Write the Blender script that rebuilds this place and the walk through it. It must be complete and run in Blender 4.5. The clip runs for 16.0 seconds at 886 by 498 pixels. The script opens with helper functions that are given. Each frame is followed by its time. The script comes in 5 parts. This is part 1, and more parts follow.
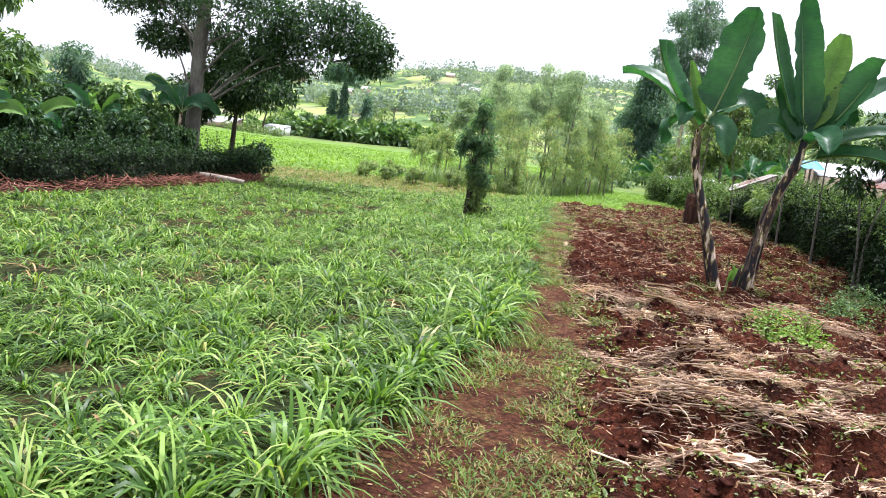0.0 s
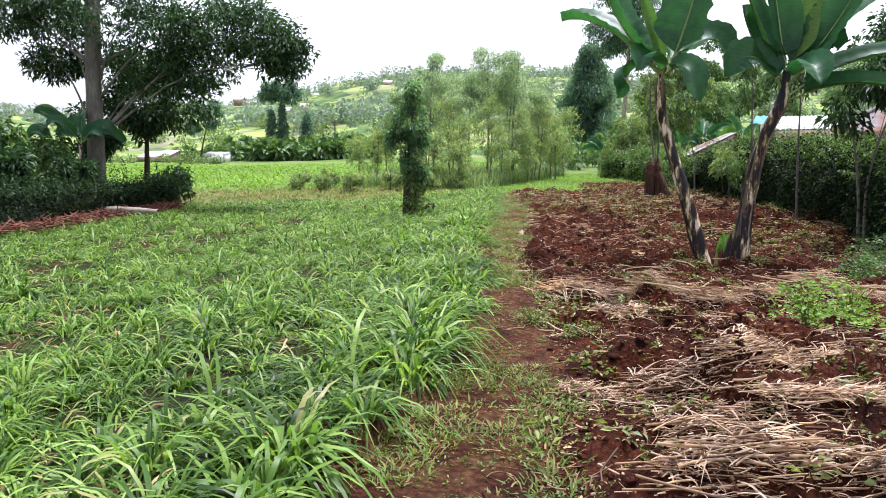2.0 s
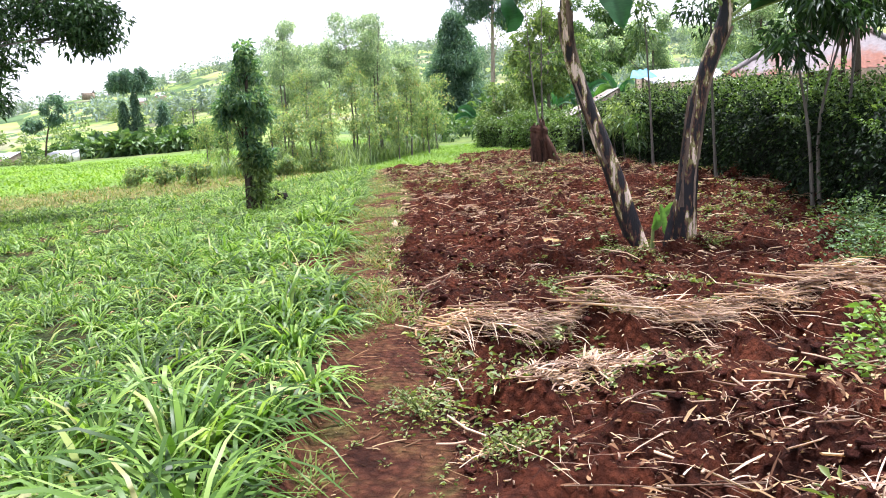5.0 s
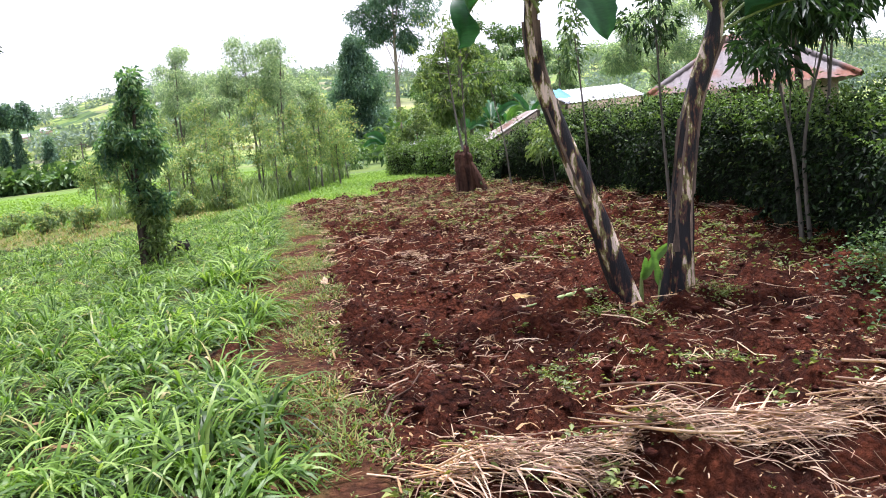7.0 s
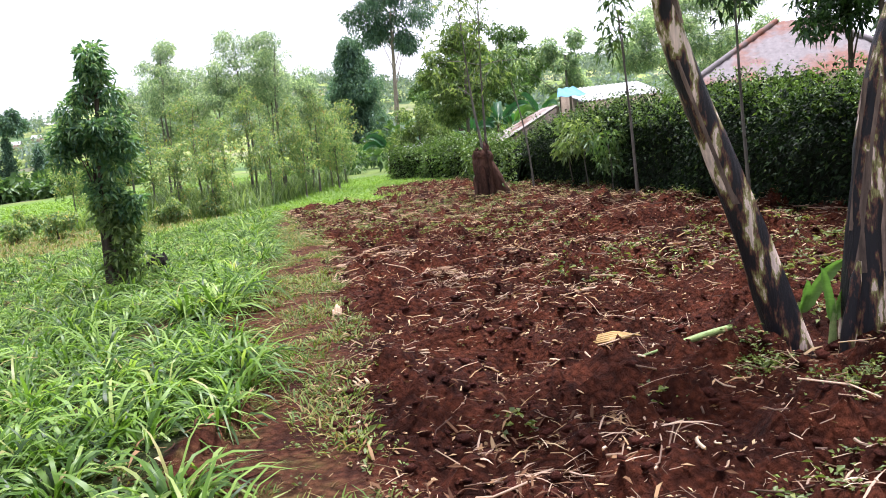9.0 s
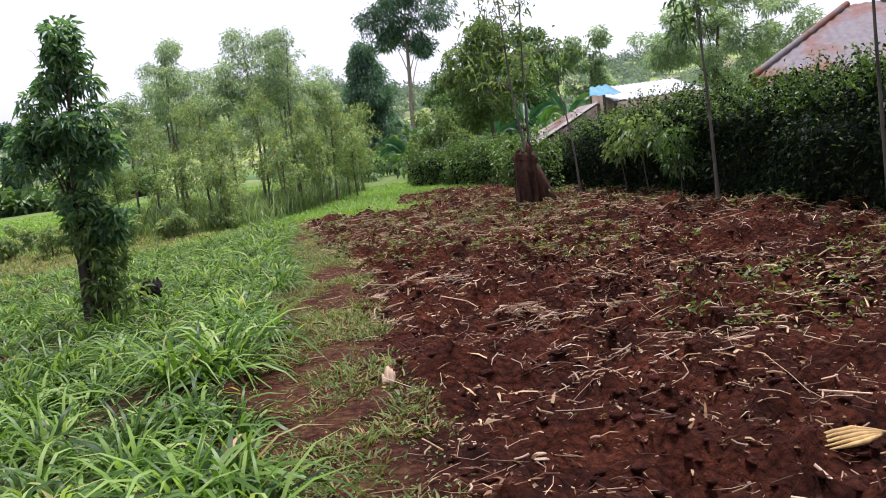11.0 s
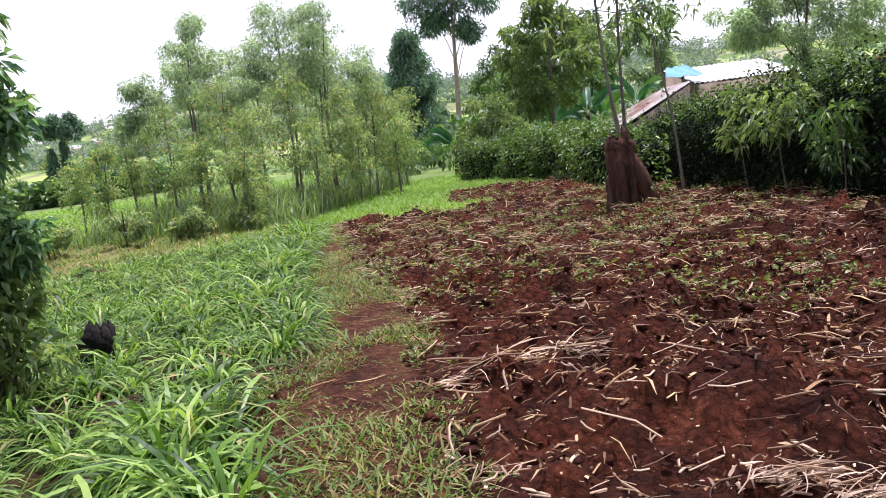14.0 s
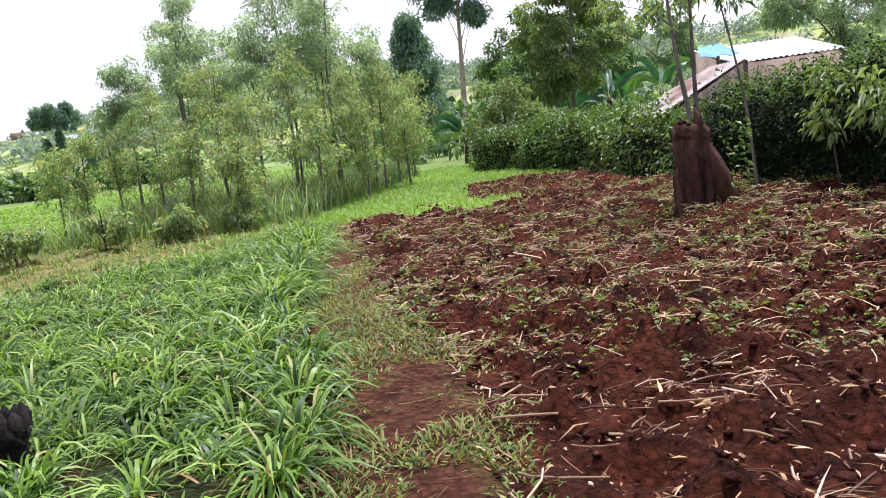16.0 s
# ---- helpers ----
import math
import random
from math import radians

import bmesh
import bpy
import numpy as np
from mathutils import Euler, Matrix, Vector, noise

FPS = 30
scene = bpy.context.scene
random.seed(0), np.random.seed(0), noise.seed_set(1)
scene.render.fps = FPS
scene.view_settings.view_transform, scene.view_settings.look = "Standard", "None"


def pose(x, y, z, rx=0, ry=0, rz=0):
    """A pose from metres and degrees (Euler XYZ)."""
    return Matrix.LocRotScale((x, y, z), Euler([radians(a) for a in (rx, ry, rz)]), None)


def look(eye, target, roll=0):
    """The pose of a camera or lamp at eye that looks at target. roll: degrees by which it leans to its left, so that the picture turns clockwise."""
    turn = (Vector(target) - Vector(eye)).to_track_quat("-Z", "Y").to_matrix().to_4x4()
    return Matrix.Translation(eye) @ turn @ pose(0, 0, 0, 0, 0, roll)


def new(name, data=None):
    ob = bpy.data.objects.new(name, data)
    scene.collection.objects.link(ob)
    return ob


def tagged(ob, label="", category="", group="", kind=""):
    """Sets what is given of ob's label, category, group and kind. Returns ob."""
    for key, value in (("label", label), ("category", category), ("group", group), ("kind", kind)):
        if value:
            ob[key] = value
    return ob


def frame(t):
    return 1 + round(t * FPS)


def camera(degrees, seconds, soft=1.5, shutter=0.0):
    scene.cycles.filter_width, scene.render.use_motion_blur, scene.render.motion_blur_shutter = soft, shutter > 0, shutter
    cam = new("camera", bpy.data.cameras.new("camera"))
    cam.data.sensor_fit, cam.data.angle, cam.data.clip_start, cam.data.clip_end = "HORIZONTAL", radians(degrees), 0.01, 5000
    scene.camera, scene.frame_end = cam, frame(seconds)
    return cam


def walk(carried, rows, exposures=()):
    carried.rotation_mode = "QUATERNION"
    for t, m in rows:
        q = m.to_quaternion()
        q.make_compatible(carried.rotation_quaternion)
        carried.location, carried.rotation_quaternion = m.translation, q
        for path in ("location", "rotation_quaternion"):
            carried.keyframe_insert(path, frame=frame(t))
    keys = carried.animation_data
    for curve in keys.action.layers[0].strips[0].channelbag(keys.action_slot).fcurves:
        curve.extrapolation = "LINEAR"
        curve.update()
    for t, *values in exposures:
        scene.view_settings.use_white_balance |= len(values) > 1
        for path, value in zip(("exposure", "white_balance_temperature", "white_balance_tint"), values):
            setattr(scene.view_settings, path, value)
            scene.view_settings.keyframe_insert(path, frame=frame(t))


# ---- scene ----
cam = camera(58.22, 16.0, soft=1.0)
PATH = [
    (0.0, look((0.123, 0.001, 1.765), (-1.972, 9.684, 0.406), 7.79)),
    (0.5, look((0.144, 0.595, 1.691), (-1.845, 10.314, 0.427), 4.42)),
    (1.0, look((0.125, 1.220, 1.627), (-1.803, 10.964, 0.468), 1.81)),
    (1.5, look((0.136, 1.822, 1.509), (-1.687, 11.604, 0.513), 0.11)),
    (2.0, look((0.020, 2.412, 1.455), (-1.593, 12.200, 0.196), 0.73)),
    (2.5, look((-0.005, 3.044, 1.449), (-1.263, 12.846, -0.080), 0.36)),
    (3.0, look((-0.014, 3.700, 1.409), (-0.932, 13.509, -0.307), -0.41)),
    (3.5, look((-0.104, 4.163, 1.386), (-0.877, 13.982, -0.348), -1.16)),
    (4.0, look((-0.098, 4.668, 1.356), (-0.633, 14.519, -0.280), -2.00)),
    (4.5, look((-0.154, 5.129, 1.352), (-0.554, 14.987, -0.279), -2.48)),
    (5.0, look((-0.114, 5.628, 1.308), (-0.242, 15.504, -0.257), -3.19)),
    (7.5, look((-0.533, 7.820, 1.465), (0.640, 17.658, 0.110), -5.40)),
    (8.0, look((-0.594, 8.431, 1.418), (0.610, 18.264, 0.052), -5.49)),
    (8.5, look((-0.654, 8.991, 1.343), (0.528, 18.829, -0.001), -5.45)),
    (9.0, look((-0.681, 9.523, 1.282), (0.442, 19.376, -0.002), -5.39)),
    (9.5, look((-0.811, 10.046, 1.295), (0.202, 19.917, 0.050), -5.23)),
    (12.0, look((-0.918, 12.543, 1.199), (0.036, 22.429, 0.030), -6.64)),
    (12.5, look((-0.916, 13.014, 1.217), (-0.090, 22.908, 0.025), -6.26)),
    (13.0, look((-0.918, 13.592, 1.234), (-0.160, 23.491, 0.039), -6.14)),
    (13.5, look((-0.949, 14.229, 1.206), (-0.385, 24.142, 0.016), -6.11)),
    (14.0, look((-0.983, 14.789, 1.190), (-0.514, 24.703, -0.032), -5.97)),
    (14.5, look((-1.101, 15.364, 1.187), (-0.681, 25.277, -0.059), -5.84)),
    (15.0, look((-1.162, 15.827, 1.192), (-0.958, 25.740, -0.101), -6.05)),
    (15.5, look((-1.214, 16.354, 1.230), (-0.918, 26.259, -0.115), -6.20)),
    (16.0, look((-1.251, 16.836, 1.262), (-0.798, 26.731, -0.114), -6.36)),
]
walk(cam, PATH, [(0.0, 1.45, 5950, 17), (1.2, 1.2, 5900, 17), (2.3, 1.22, 5900, 18), (4.0, 1.68, 5900, 19), (5.0, 1.65, 5930, 20), (7.5, 1.36, 5960, 22), (9.5, 1.4, 5960, 22), (11.8, 0.5, 5930, 26), (12.6, 0.63, 5930, 26), (13.5, 1.02, 5930, 26), (16.0, 1.15, 5930, 26)])

# ---- light ----
world = bpy.data.worlds.new("overcast_sky")
scene.world = world
world.use_nodes = True
_wn, _wl = world.node_tree.nodes, world.node_tree.links
_sky = _wn.new("ShaderNodeTexSky")
_sky.sky_type = "NISHITA"
_sky.sun_disc = False
_sky.sun_elevation, _sky.sun_rotation = radians(75), radians(41)
_sky.air_density, _sky.dust_density, _sky.ozone_density = 1.0, 2.0, 1.0
_hsv = _wn.new("ShaderNodeHueSaturation")
_hsv.inputs["Saturation"].default_value = 0.15
_hsv.inputs["Value"].default_value = 1.12
_wl.new(_sky.outputs["Color"], _hsv.inputs["Color"])
_wl.new(_hsv.outputs["Color"], _wn["Background"].inputs["Color"])
_wn["Background"].inputs["Strength"].default_value = 0.115
sun = new("sun", bpy.data.lights.new("sun", "SUN"))
sun.data.energy, sun.data.angle, sun.data.color = 3.3, radians(10), (1.0, 0.97, 0.93)
sun.matrix_world = look((0, 0, 60), (-10.5, -12.1, 0))

rng = np.random.default_rng(7)

# ---- materials ----
def mat(name, rough=0.8, spec=0.25):
    m = bpy.data.materials.new(name)
    m.use_nodes = True
    nt = m.node_tree
    b = nt.nodes["Principled BSDF"]
    b.inputs["Roughness"].default_value = rough
    b.inputs["Specular IOR Level"].default_value = spec
    return m, nt, b


def ramp(nt, src, stops):
    r = nt.nodes.new("ShaderNodeValToRGB")
    e = r.color_ramp.elements
    while len(e) < len(stops):
        e.new(0.5)
    for k, (p, c) in zip(e, stops):
        k.position, k.color = p, (*c, 1)
    nt.links.new(src, r.inputs[0])
    return r.outputs[0]


def noise_out(nt, scale, detail=6, stretch=(1, 1, 1), rough=0.6):
    tc = nt.nodes.new("ShaderNodeTexCoord")
    mp = nt.nodes.new("ShaderNodeMapping")
    mp.inputs["Scale"].default_value = stretch
    nt.links.new(tc.outputs["Object"], mp.inputs[0])
    n = nt.nodes.new("ShaderNodeTexNoise")
    n.inputs["Scale"].default_value, n.inputs["Detail"].default_value = scale, detail
    n.inputs["Roughness"].default_value = rough
    nt.links.new(mp.outputs[0], n.inputs["Vector"])
    return n.outputs["Fac"]


def mixc(nt, fac, a, b, mode="MIX"):
    n = nt.nodes.new("ShaderNodeMix")
    n.data_type, n.blend_type = "RGBA", mode
    for sock, v in ((n.inputs[0], fac), (n.inputs[6], a), (n.inputs[7], b)):
        if isinstance(v, (int, float)):
            sock.default_value = v
        elif isinstance(v, tuple):
            sock.default_value = (*v, 1)
        else:
            nt.links.new(v, sock)
    return n.outputs[2]


def bump(nt, b, src, strength, dist=0.02):
    n = nt.nodes.new("ShaderNodeBump")
    n.inputs["Strength"].default_value, n.inputs["Distance"].default_value = strength, dist
    nt.links.new(src, n.inputs["Height"])
    nt.links.new(n.outputs[0], b.inputs["Normal"])


def two_scale(name, dark, light, s1, s2, rough=0.9, bmp=0.5, spec=0.2, stretch=(1, 1, 1), dist=0.02):
    m, nt, b = mat(name, rough, spec)
    mid = tuple((p + q) / 2 for p, q in zip(dark, light))
    c1 = ramp(nt, noise_out(nt, s1, 5, stretch), [(0.3, dark), (0.52, mid), (0.72, light)])
    c2 = ramp(nt, noise_out(nt, s2, 8, stretch, 0.75), [(0.25, (0.55, 0.55, 0.55)), (0.75, (1.35, 1.35, 1.35))])
    nt.links.new(mixc(nt, 1.0, c1, c2, "MULTIPLY"), b.inputs["Base Color"])
    bump(nt, b, noise_out(nt, s2, 8, stretch, 0.75), bmp, dist)
    return m


def leafy(name, stops, rough=0.5, through_light=0.3, spec=0.3, patch=1.5):
    """Leaves: the colour varies from leaf to leaf and in patches; some light passes through."""
    m, nt, b = mat(name, rough, spec)
    g = nt.nodes.new("ShaderNodeNewGeometry")
    c = ramp(nt, g.outputs["Random Per Island"], stops)
    p = ramp(nt, noise_out(nt, patch, 3), [(0.3, (0.7, 0.72, 0.7)), (0.7, (1.3, 1.28, 1.2))])
    col = mixc(nt, 1.0, c, p, "MULTIPLY")
    nt.links.new(col, b.inputs["Base Color"])
    t = nt.nodes.new("ShaderNodeBsdfTranslucent")
    nt.links.new(mixc(nt, 1.0, col, (1.25, 1.3, 0.6), "MULTIPLY"), t.inputs["Color"])
    ms = nt.nodes.new("ShaderNodeMixShader")
    ms.inputs[0].default_value = through_light
    nt.links.new(b.outputs[0], ms.inputs[1])
    nt.links.new(t.outputs[0], ms.inputs[2])
    nt.links.new(ms.outputs[0], nt.nodes["Material Output"].inputs["Surface"])
    return m


M_SOIL = two_scale("red_soil", (0.024, 0.007, 0.0046), (0.13, 0.038, 0.024), 2.6, 24, 0.95, 1.0, 0.1, dist=0.05)


def near_ground():
    """Red tilled soil, trodden path and the thatch under the grass, blended along ragged edges."""
    m, nt, b = mat("field_earth", 0.95, 0.1)
    fine = noise_out(nt, 26, 8, (1, 1, 1), 0.75)
    soil = ramp(nt, noise_out(nt, 2.6, 5), [(0.34, (0.033, 0.0090, 0.0045)), (0.5, (0.072, 0.0190, 0.0085)), (0.66, (0.125, 0.0355, 0.0165))])
    path = ramp(nt, noise_out(nt, 3.4, 6), [(0.3, (0.045, 0.015, 0.009)), (0.45, (0.11, 0.039, 0.021)), (0.56, (0.145, 0.066, 0.03)), (0.66, (0.14, 0.105, 0.035)), (0.8, (0.165, 0.135, 0.05))])
    turf = ramp(nt, noise_out(nt, 2.2, 5), [(0.3, (0.02, 0.03, 0.008)), (0.5, (0.05, 0.065, 0.018)), (0.68, (0.10, 0.055, 0.026)), (0.8, (0.12, 0.05, 0.026))])

    def mask(name):
        a = nt.nodes.new("ShaderNodeAttribute")
        a.attribute_name = name
        k = nt.nodes.new("ShaderNodeMath")
        k.operation = "MULTIPLY_ADD"
        nt.links.new(noise_out(nt, 5.0, 8, (1, 1, 1), 0.7), k.inputs[0])
        k.inputs[1].default_value, k.inputs[2].default_value = 1.1, -0.55
        s = nt.nodes.new("ShaderNodeMath")
        nt.links.new(a.outputs["Fac"], s.inputs[0])
        nt.links.new(k.outputs[0], s.inputs[1])
        return ramp(nt, s.outputs[0], [(0.4, (0, 0, 0)), (0.6, (1, 1, 1))])
    c = mixc(nt, mask("trodden"), soil, path)
    c = mixc(nt, mask("turf"), c, turf)
    c2 = ramp(nt, fine, [(0.25, (0.5, 0.5, 0.5)), (0.75, (1.45, 1.45, 1.45))])
    tc = nt.nodes.new("ShaderNodeTexCoord")
    vo = nt.nodes.new("ShaderNodeTexVoronoi")
    vo.inputs["Scale"].default_value = 24
    nt.links.new(tc.outputs["Object"], vo.inputs["Vector"])
    # Crevice shade painted in: colour darkens in the gaps between crumbs of soil.
    crevice_shade = ramp(nt, vo.outputs["Distance"], [(0.0, (1.25, 1.25, 1.25)), (0.35, (1.0, 1.0, 1.0)), (0.75, (0.42, 0.4, 0.4))])
    nt.links.new(mixc(nt, 0.8, mixc(nt, 1.0, c, c2, "MULTIPLY"), crevice_shade, "MULTIPLY"), b.inputs["Base Color"])
    hs = nt.nodes.new("ShaderNodeMath")
    hs.operation = "MULTIPLY_ADD"
    nt.links.new(vo.outputs["Distance"], hs.inputs[0])
    hs.inputs[1].default_value = -0.7
    nt.links.new(fine, hs.inputs[2])
    bump(nt, b, hs.outputs[0], 1.0, 0.06)
    return m


M_NEAR = near_ground()
M_LAWN = two_scale("lawn_ground", (0.075, 0.14, 0.02), (0.14, 0.225, 0.035), 0.5, 14, 0.9, 0.5, 0.2)
M_VERGE = two_scale("verge_ground", (0.10, 0.085, 0.03), (0.20, 0.19, 0.06), 0.8, 12, 0.95, 0.6, 0.15)
M_VALLEY = two_scale("valley_meadow", (0.06, 0.10, 0.03), (0.17, 0.23, 0.05), 0.08, 1.5, 0.95, 0.3, 0.15)


def hillside():
    m, nt, b = mat("hillside_fields", 0.95, 0.1)
    tc = nt.nodes.new("ShaderNodeTexCoord")
    mp = nt.nodes.new("ShaderNodeMapping")
    mp.inputs["Scale"].default_value = (0.022, 0.014, 0.03)
    nt.links.new(tc.outputs["Object"], mp.inputs[0])
    v = nt.nodes.new("ShaderNodeTexVoronoi")
    nt.links.new(mp.outputs[0], v.inputs["Vector"])
    sx = nt.nodes.new("ShaderNodeSeparateColor")
    nt.links.new(v.outputs["Color"], sx.inputs[0])
    c = ramp(nt, sx.outputs[0], [(0.15, (0.07, 0.12, 0.05)), (0.4, (0.15, 0.22, 0.06)), (0.7, (0.27, 0.32, 0.10)), (0.92, (0.20, 0.20, 0.12))])
    n2 = ramp(nt, noise_out(nt, 0.05, 8), [(0.35, (0.5, 0.55, 0.55)), (0.65, (1.25, 1.25, 1.2))])
    nt.links.new(mixc(nt, 1.0, c, n2, "MULTIPLY"), b.inputs["Base Color"])
    return m


M_HILL = hillside()
M_GRASS = leafy("long_grass", [(0.0, (0.020, 0.052, 0.008)), (0.35, (0.068, 0.145, 0.022)), (0.7, (0.152, 0.265, 0.045)), (0.95, (0.28, 0.40, 0.11)), (1.0, (0.34, 0.30, 0.13))], 0.42, 0.40, 0.25, 0.7)
M_SHORT = leafy("short_grass", [(0.0, (0.06, 0.11, 0.02)), (0.6, (0.145, 0.215, 0.04)), (0.85, (0.25, 0.21, 0.075)), (1.0, (0.30, 0.20, 0.10))], 0.6, 0.3, 0.3, 2.0)
M_BRIGHT = leafy("bright_field_grass", [(0.0, (0.10, 0.20, 0.02)), (1.0, (0.20, 0.325, 0.04))], 0.55, 0.35, 0.3, 0.15)
M_WEED = leafy("weed_leaves", [(0.0, (0.07, 0.10, 0.025)), (0.7, (0.15, 0.20, 0.045)), (1.0, (0.26, 0.28, 0.08))], 0.5, 0.3, 0.4, 2.0)
M_BUSHYWEED = leafy("bright_weed_leaves", [(0.0, (0.10, 0.19, 0.035)), (0.7, (0.18, 0.31, 0.055)), (1.0, (0.27, 0.38, 0.09))], 0.5, 0.35, 0.35, 2.0)
M_STRAW = leafy("dry_stalks", [(0.0, (0.10, 0.055, 0.042)), (0.2, (0.22, 0.135, 0.10)), (0.35, (0.38, 0.255, 0.19)), (0.75, (0.56, 0.405, 0.305)), (1.0, (0.70, 0.55, 0.43))], 0.7, 0.32, 0.25, 3.0)
M_SCRAP = leafy("brown_husk_scraps", [(0.0, (0.035, 0.013, 0.008)), (0.45, (0.13, 0.065, 0.034)), (0.8, (0.29, 0.18, 0.095)), (1.0, (0.50, 0.36, 0.21))], 0.85, 0.12, 0.15, 2.0)
M_DARKLEAF = leafy("dark_broad_leaves", [(0.0, (0.013, 0.032, 0.016)), (0.6, (0.03, 0.07, 0.03)), (1.0, (0.07, 0.13, 0.05))], 0.48, 0.3, 0.25, 0.6)
# Dark side leaves, lighter top leaves: pale growth plus top light in the colour.
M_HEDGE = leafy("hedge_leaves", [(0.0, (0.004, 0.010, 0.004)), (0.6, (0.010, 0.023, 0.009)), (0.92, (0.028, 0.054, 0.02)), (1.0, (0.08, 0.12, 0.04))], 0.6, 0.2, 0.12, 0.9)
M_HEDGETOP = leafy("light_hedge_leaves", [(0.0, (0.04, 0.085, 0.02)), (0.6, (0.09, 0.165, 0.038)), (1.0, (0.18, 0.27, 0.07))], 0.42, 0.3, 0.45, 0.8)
M_EUC = leafy("eucalyptus_leaves", [(0.0, (0.11, 0.18, 0.135)), (0.6, (0.25, 0.355, 0.26)), (1.0, (0.47, 0.54, 0.42))], 0.4, 0.5, 0.5, 0.5)
M_EUCY = leafy("young_eucalyptus_leaves", [(0.0, (0.085, 0.155, 0.08)), (0.6, (0.205, 0.305, 0.14)), (0.92, (0.38, 0.43, 0.20)), (1.0, (0.45, 0.28, 0.13))], 0.4, 0.5, 0.45, 0.5)
M_CON = leafy("cypress_sprays", [(0.0, (0.055, 0.115, 0.095)), (0.6, (0.11, 0.205, 0.16)), (1.0, (0.19, 0.29, 0.21))], 0.6, 0.3, 0.3, 0.25)
M_TREE = leafy("tree_leaves", [(0.0, (0.035, 0.08, 0.03)), (0.6, (0.085, 0.165, 0.055)), (1.0, (0.18, 0.27, 0.095))], 0.5, 0.3, 0.4, 0.3)
M_LIGHTTREE = leafy("light_tree_leaves", [(0.0, (0.07, 0.12, 0.045)), (0.6, (0.14, 0.215, 0.075)), (1.0, (0.25, 0.32, 0.12))], 0.5, 0.4, 0.4, 0.4)
M_LONE = leafy("blue_green_leaves", [(0.0, (0.045, 0.11, 0.07)), (0.6, (0.12, 0.235, 0.125)), (1.0, (0.25, 0.36, 0.17))], 0.42, 0.4, 0.35, 0.8)
# Pale blue-green: the haze of distance is mixed into the leaf colour.
M_FARWOOD = leafy("hazy_far_wood_leaves", [(0.0, (0.15, 0.215, 0.205)), (1.0, (0.23, 0.29, 0.255))], 0.8, 0.3, 0.2, 0.02)
M_BARK = two_scale("grey_bark", (0.07, 0.06, 0.05), (0.24, 0.22, 0.19), 3, 20, 0.9, 0.6, 0.2, (1, 1, 0.3))
M_DARKBARK = two_scale("dark_bark", (0.03, 0.022, 0.017), (0.11, 0.085, 0.065), 4, 25, 0.9, 0.6, 0.2, (1, 1, 0.25))
M_PALEBARK = two_scale("pale_bark", (0.17, 0.13, 0.10), (0.40, 0.34, 0.28), 6, 30, 0.85, 0.4, 0.25, (1, 1, 0.25))
M_STUMP = two_scale("old_stump_wood", (0.007, 0.004, 0.004), (0.17, 0.085, 0.058), 9, 45, 0.9, 0.9, 0.2, (1, 1, 0.12), 0.03)
M_WOODCHIP = two_scale("split_wood", (0.30, 0.20, 0.12), (0.58, 0.44, 0.29), 8, 60, 0.8, 0.4, 0.3, (1, 1, 0.2))


def banana_stem_mat():
    m, nt, b = mat("banana_stem_sheaths", 0.6, 0.35)
    c = ramp(nt, noise_out(nt, 8.5, 6, (1, 1, 0.3), 0.62), [(0.475, (0.006, 0.005, 0.008)), (0.495, (0.04, 0.016, 0.013)), (0.525, (0.12, 0.05, 0.03)), (0.54, (0.16, 0.15, 0.045)), (0.57, (0.30, 0.27, 0.11)), (0.58, (0.66, 0.52, 0.43))])
    n2 = ramp(nt, noise_out(nt, 60, 5, (1, 1, 0.08)), [(0.3, (0.55, 0.55, 0.55)), (0.7, (1.25, 1.25, 1.25))])
    nt.links.new(mixc(nt, 1.0, c, n2, "MULTIPLY"), b.inputs["Base Color"])
    bump(nt, b, noise_out(nt, 40, 5, (1, 1, 0.1)), 0.7, 0.015)
    return m


M_BSTEM = banana_stem_mat()
M_SHEATH = two_scale("dry_sheath", (0.012, 0.007, 0.007), (0.36, 0.26, 0.20), 7, 40, 0.75, 0.5, 0.25, (1, 1, 0.2))


def banana_leaf_mat(name, dark, light):
    m, nt, b = mat(name, 0.42, 0.28)
    w = ramp(nt, noise_out(nt, 60, 3, (0.2, 0.2, 1.0)), [(0.3, (0.8, 0.8, 0.8)), (0.7, (1.15, 1.15, 1.15))])
    c = ramp(nt, noise_out(nt, 1.6, 4), [(0.35, dark), (0.65, light)])
    col = mixc(nt, 1.0, c, w, "MULTIPLY")
    nt.links.new(col, b.inputs["Base Color"])
    t = nt.nodes.new("ShaderNodeBsdfTranslucent")
    nt.links.new(mixc(nt, 1.0, col, (1.1, 1.5, 0.6), "MULTIPLY"), t.inputs["Color"])
    ms = nt.nodes.new("ShaderNodeMixShader")
    ms.inputs[0].default_value = 0.35
    nt.links.new(b.outputs[0], ms.inputs[1])
    nt.links.new(t.outputs[0], ms.inputs[2])
    nt.links.new(ms.outputs[0], nt.nodes["Material Output"].inputs["Surface"])
    return m


M_BLEAF = banana_leaf_mat("banana_leaf_green", (0.022, 0.078, 0.038), (0.055, 0.145, 0.06))
M_BLEAFY = banana_leaf_mat("young_banana_leaf", (0.10, 0.19, 0.045), (0.17, 0.28, 0.075))
M_MIDRIB = two_scale("banana_midrib", (0.16, 0.24, 0.07), (0.30, 0.38, 0.13), 4, 30, 0.5, 0.2, 0.4)


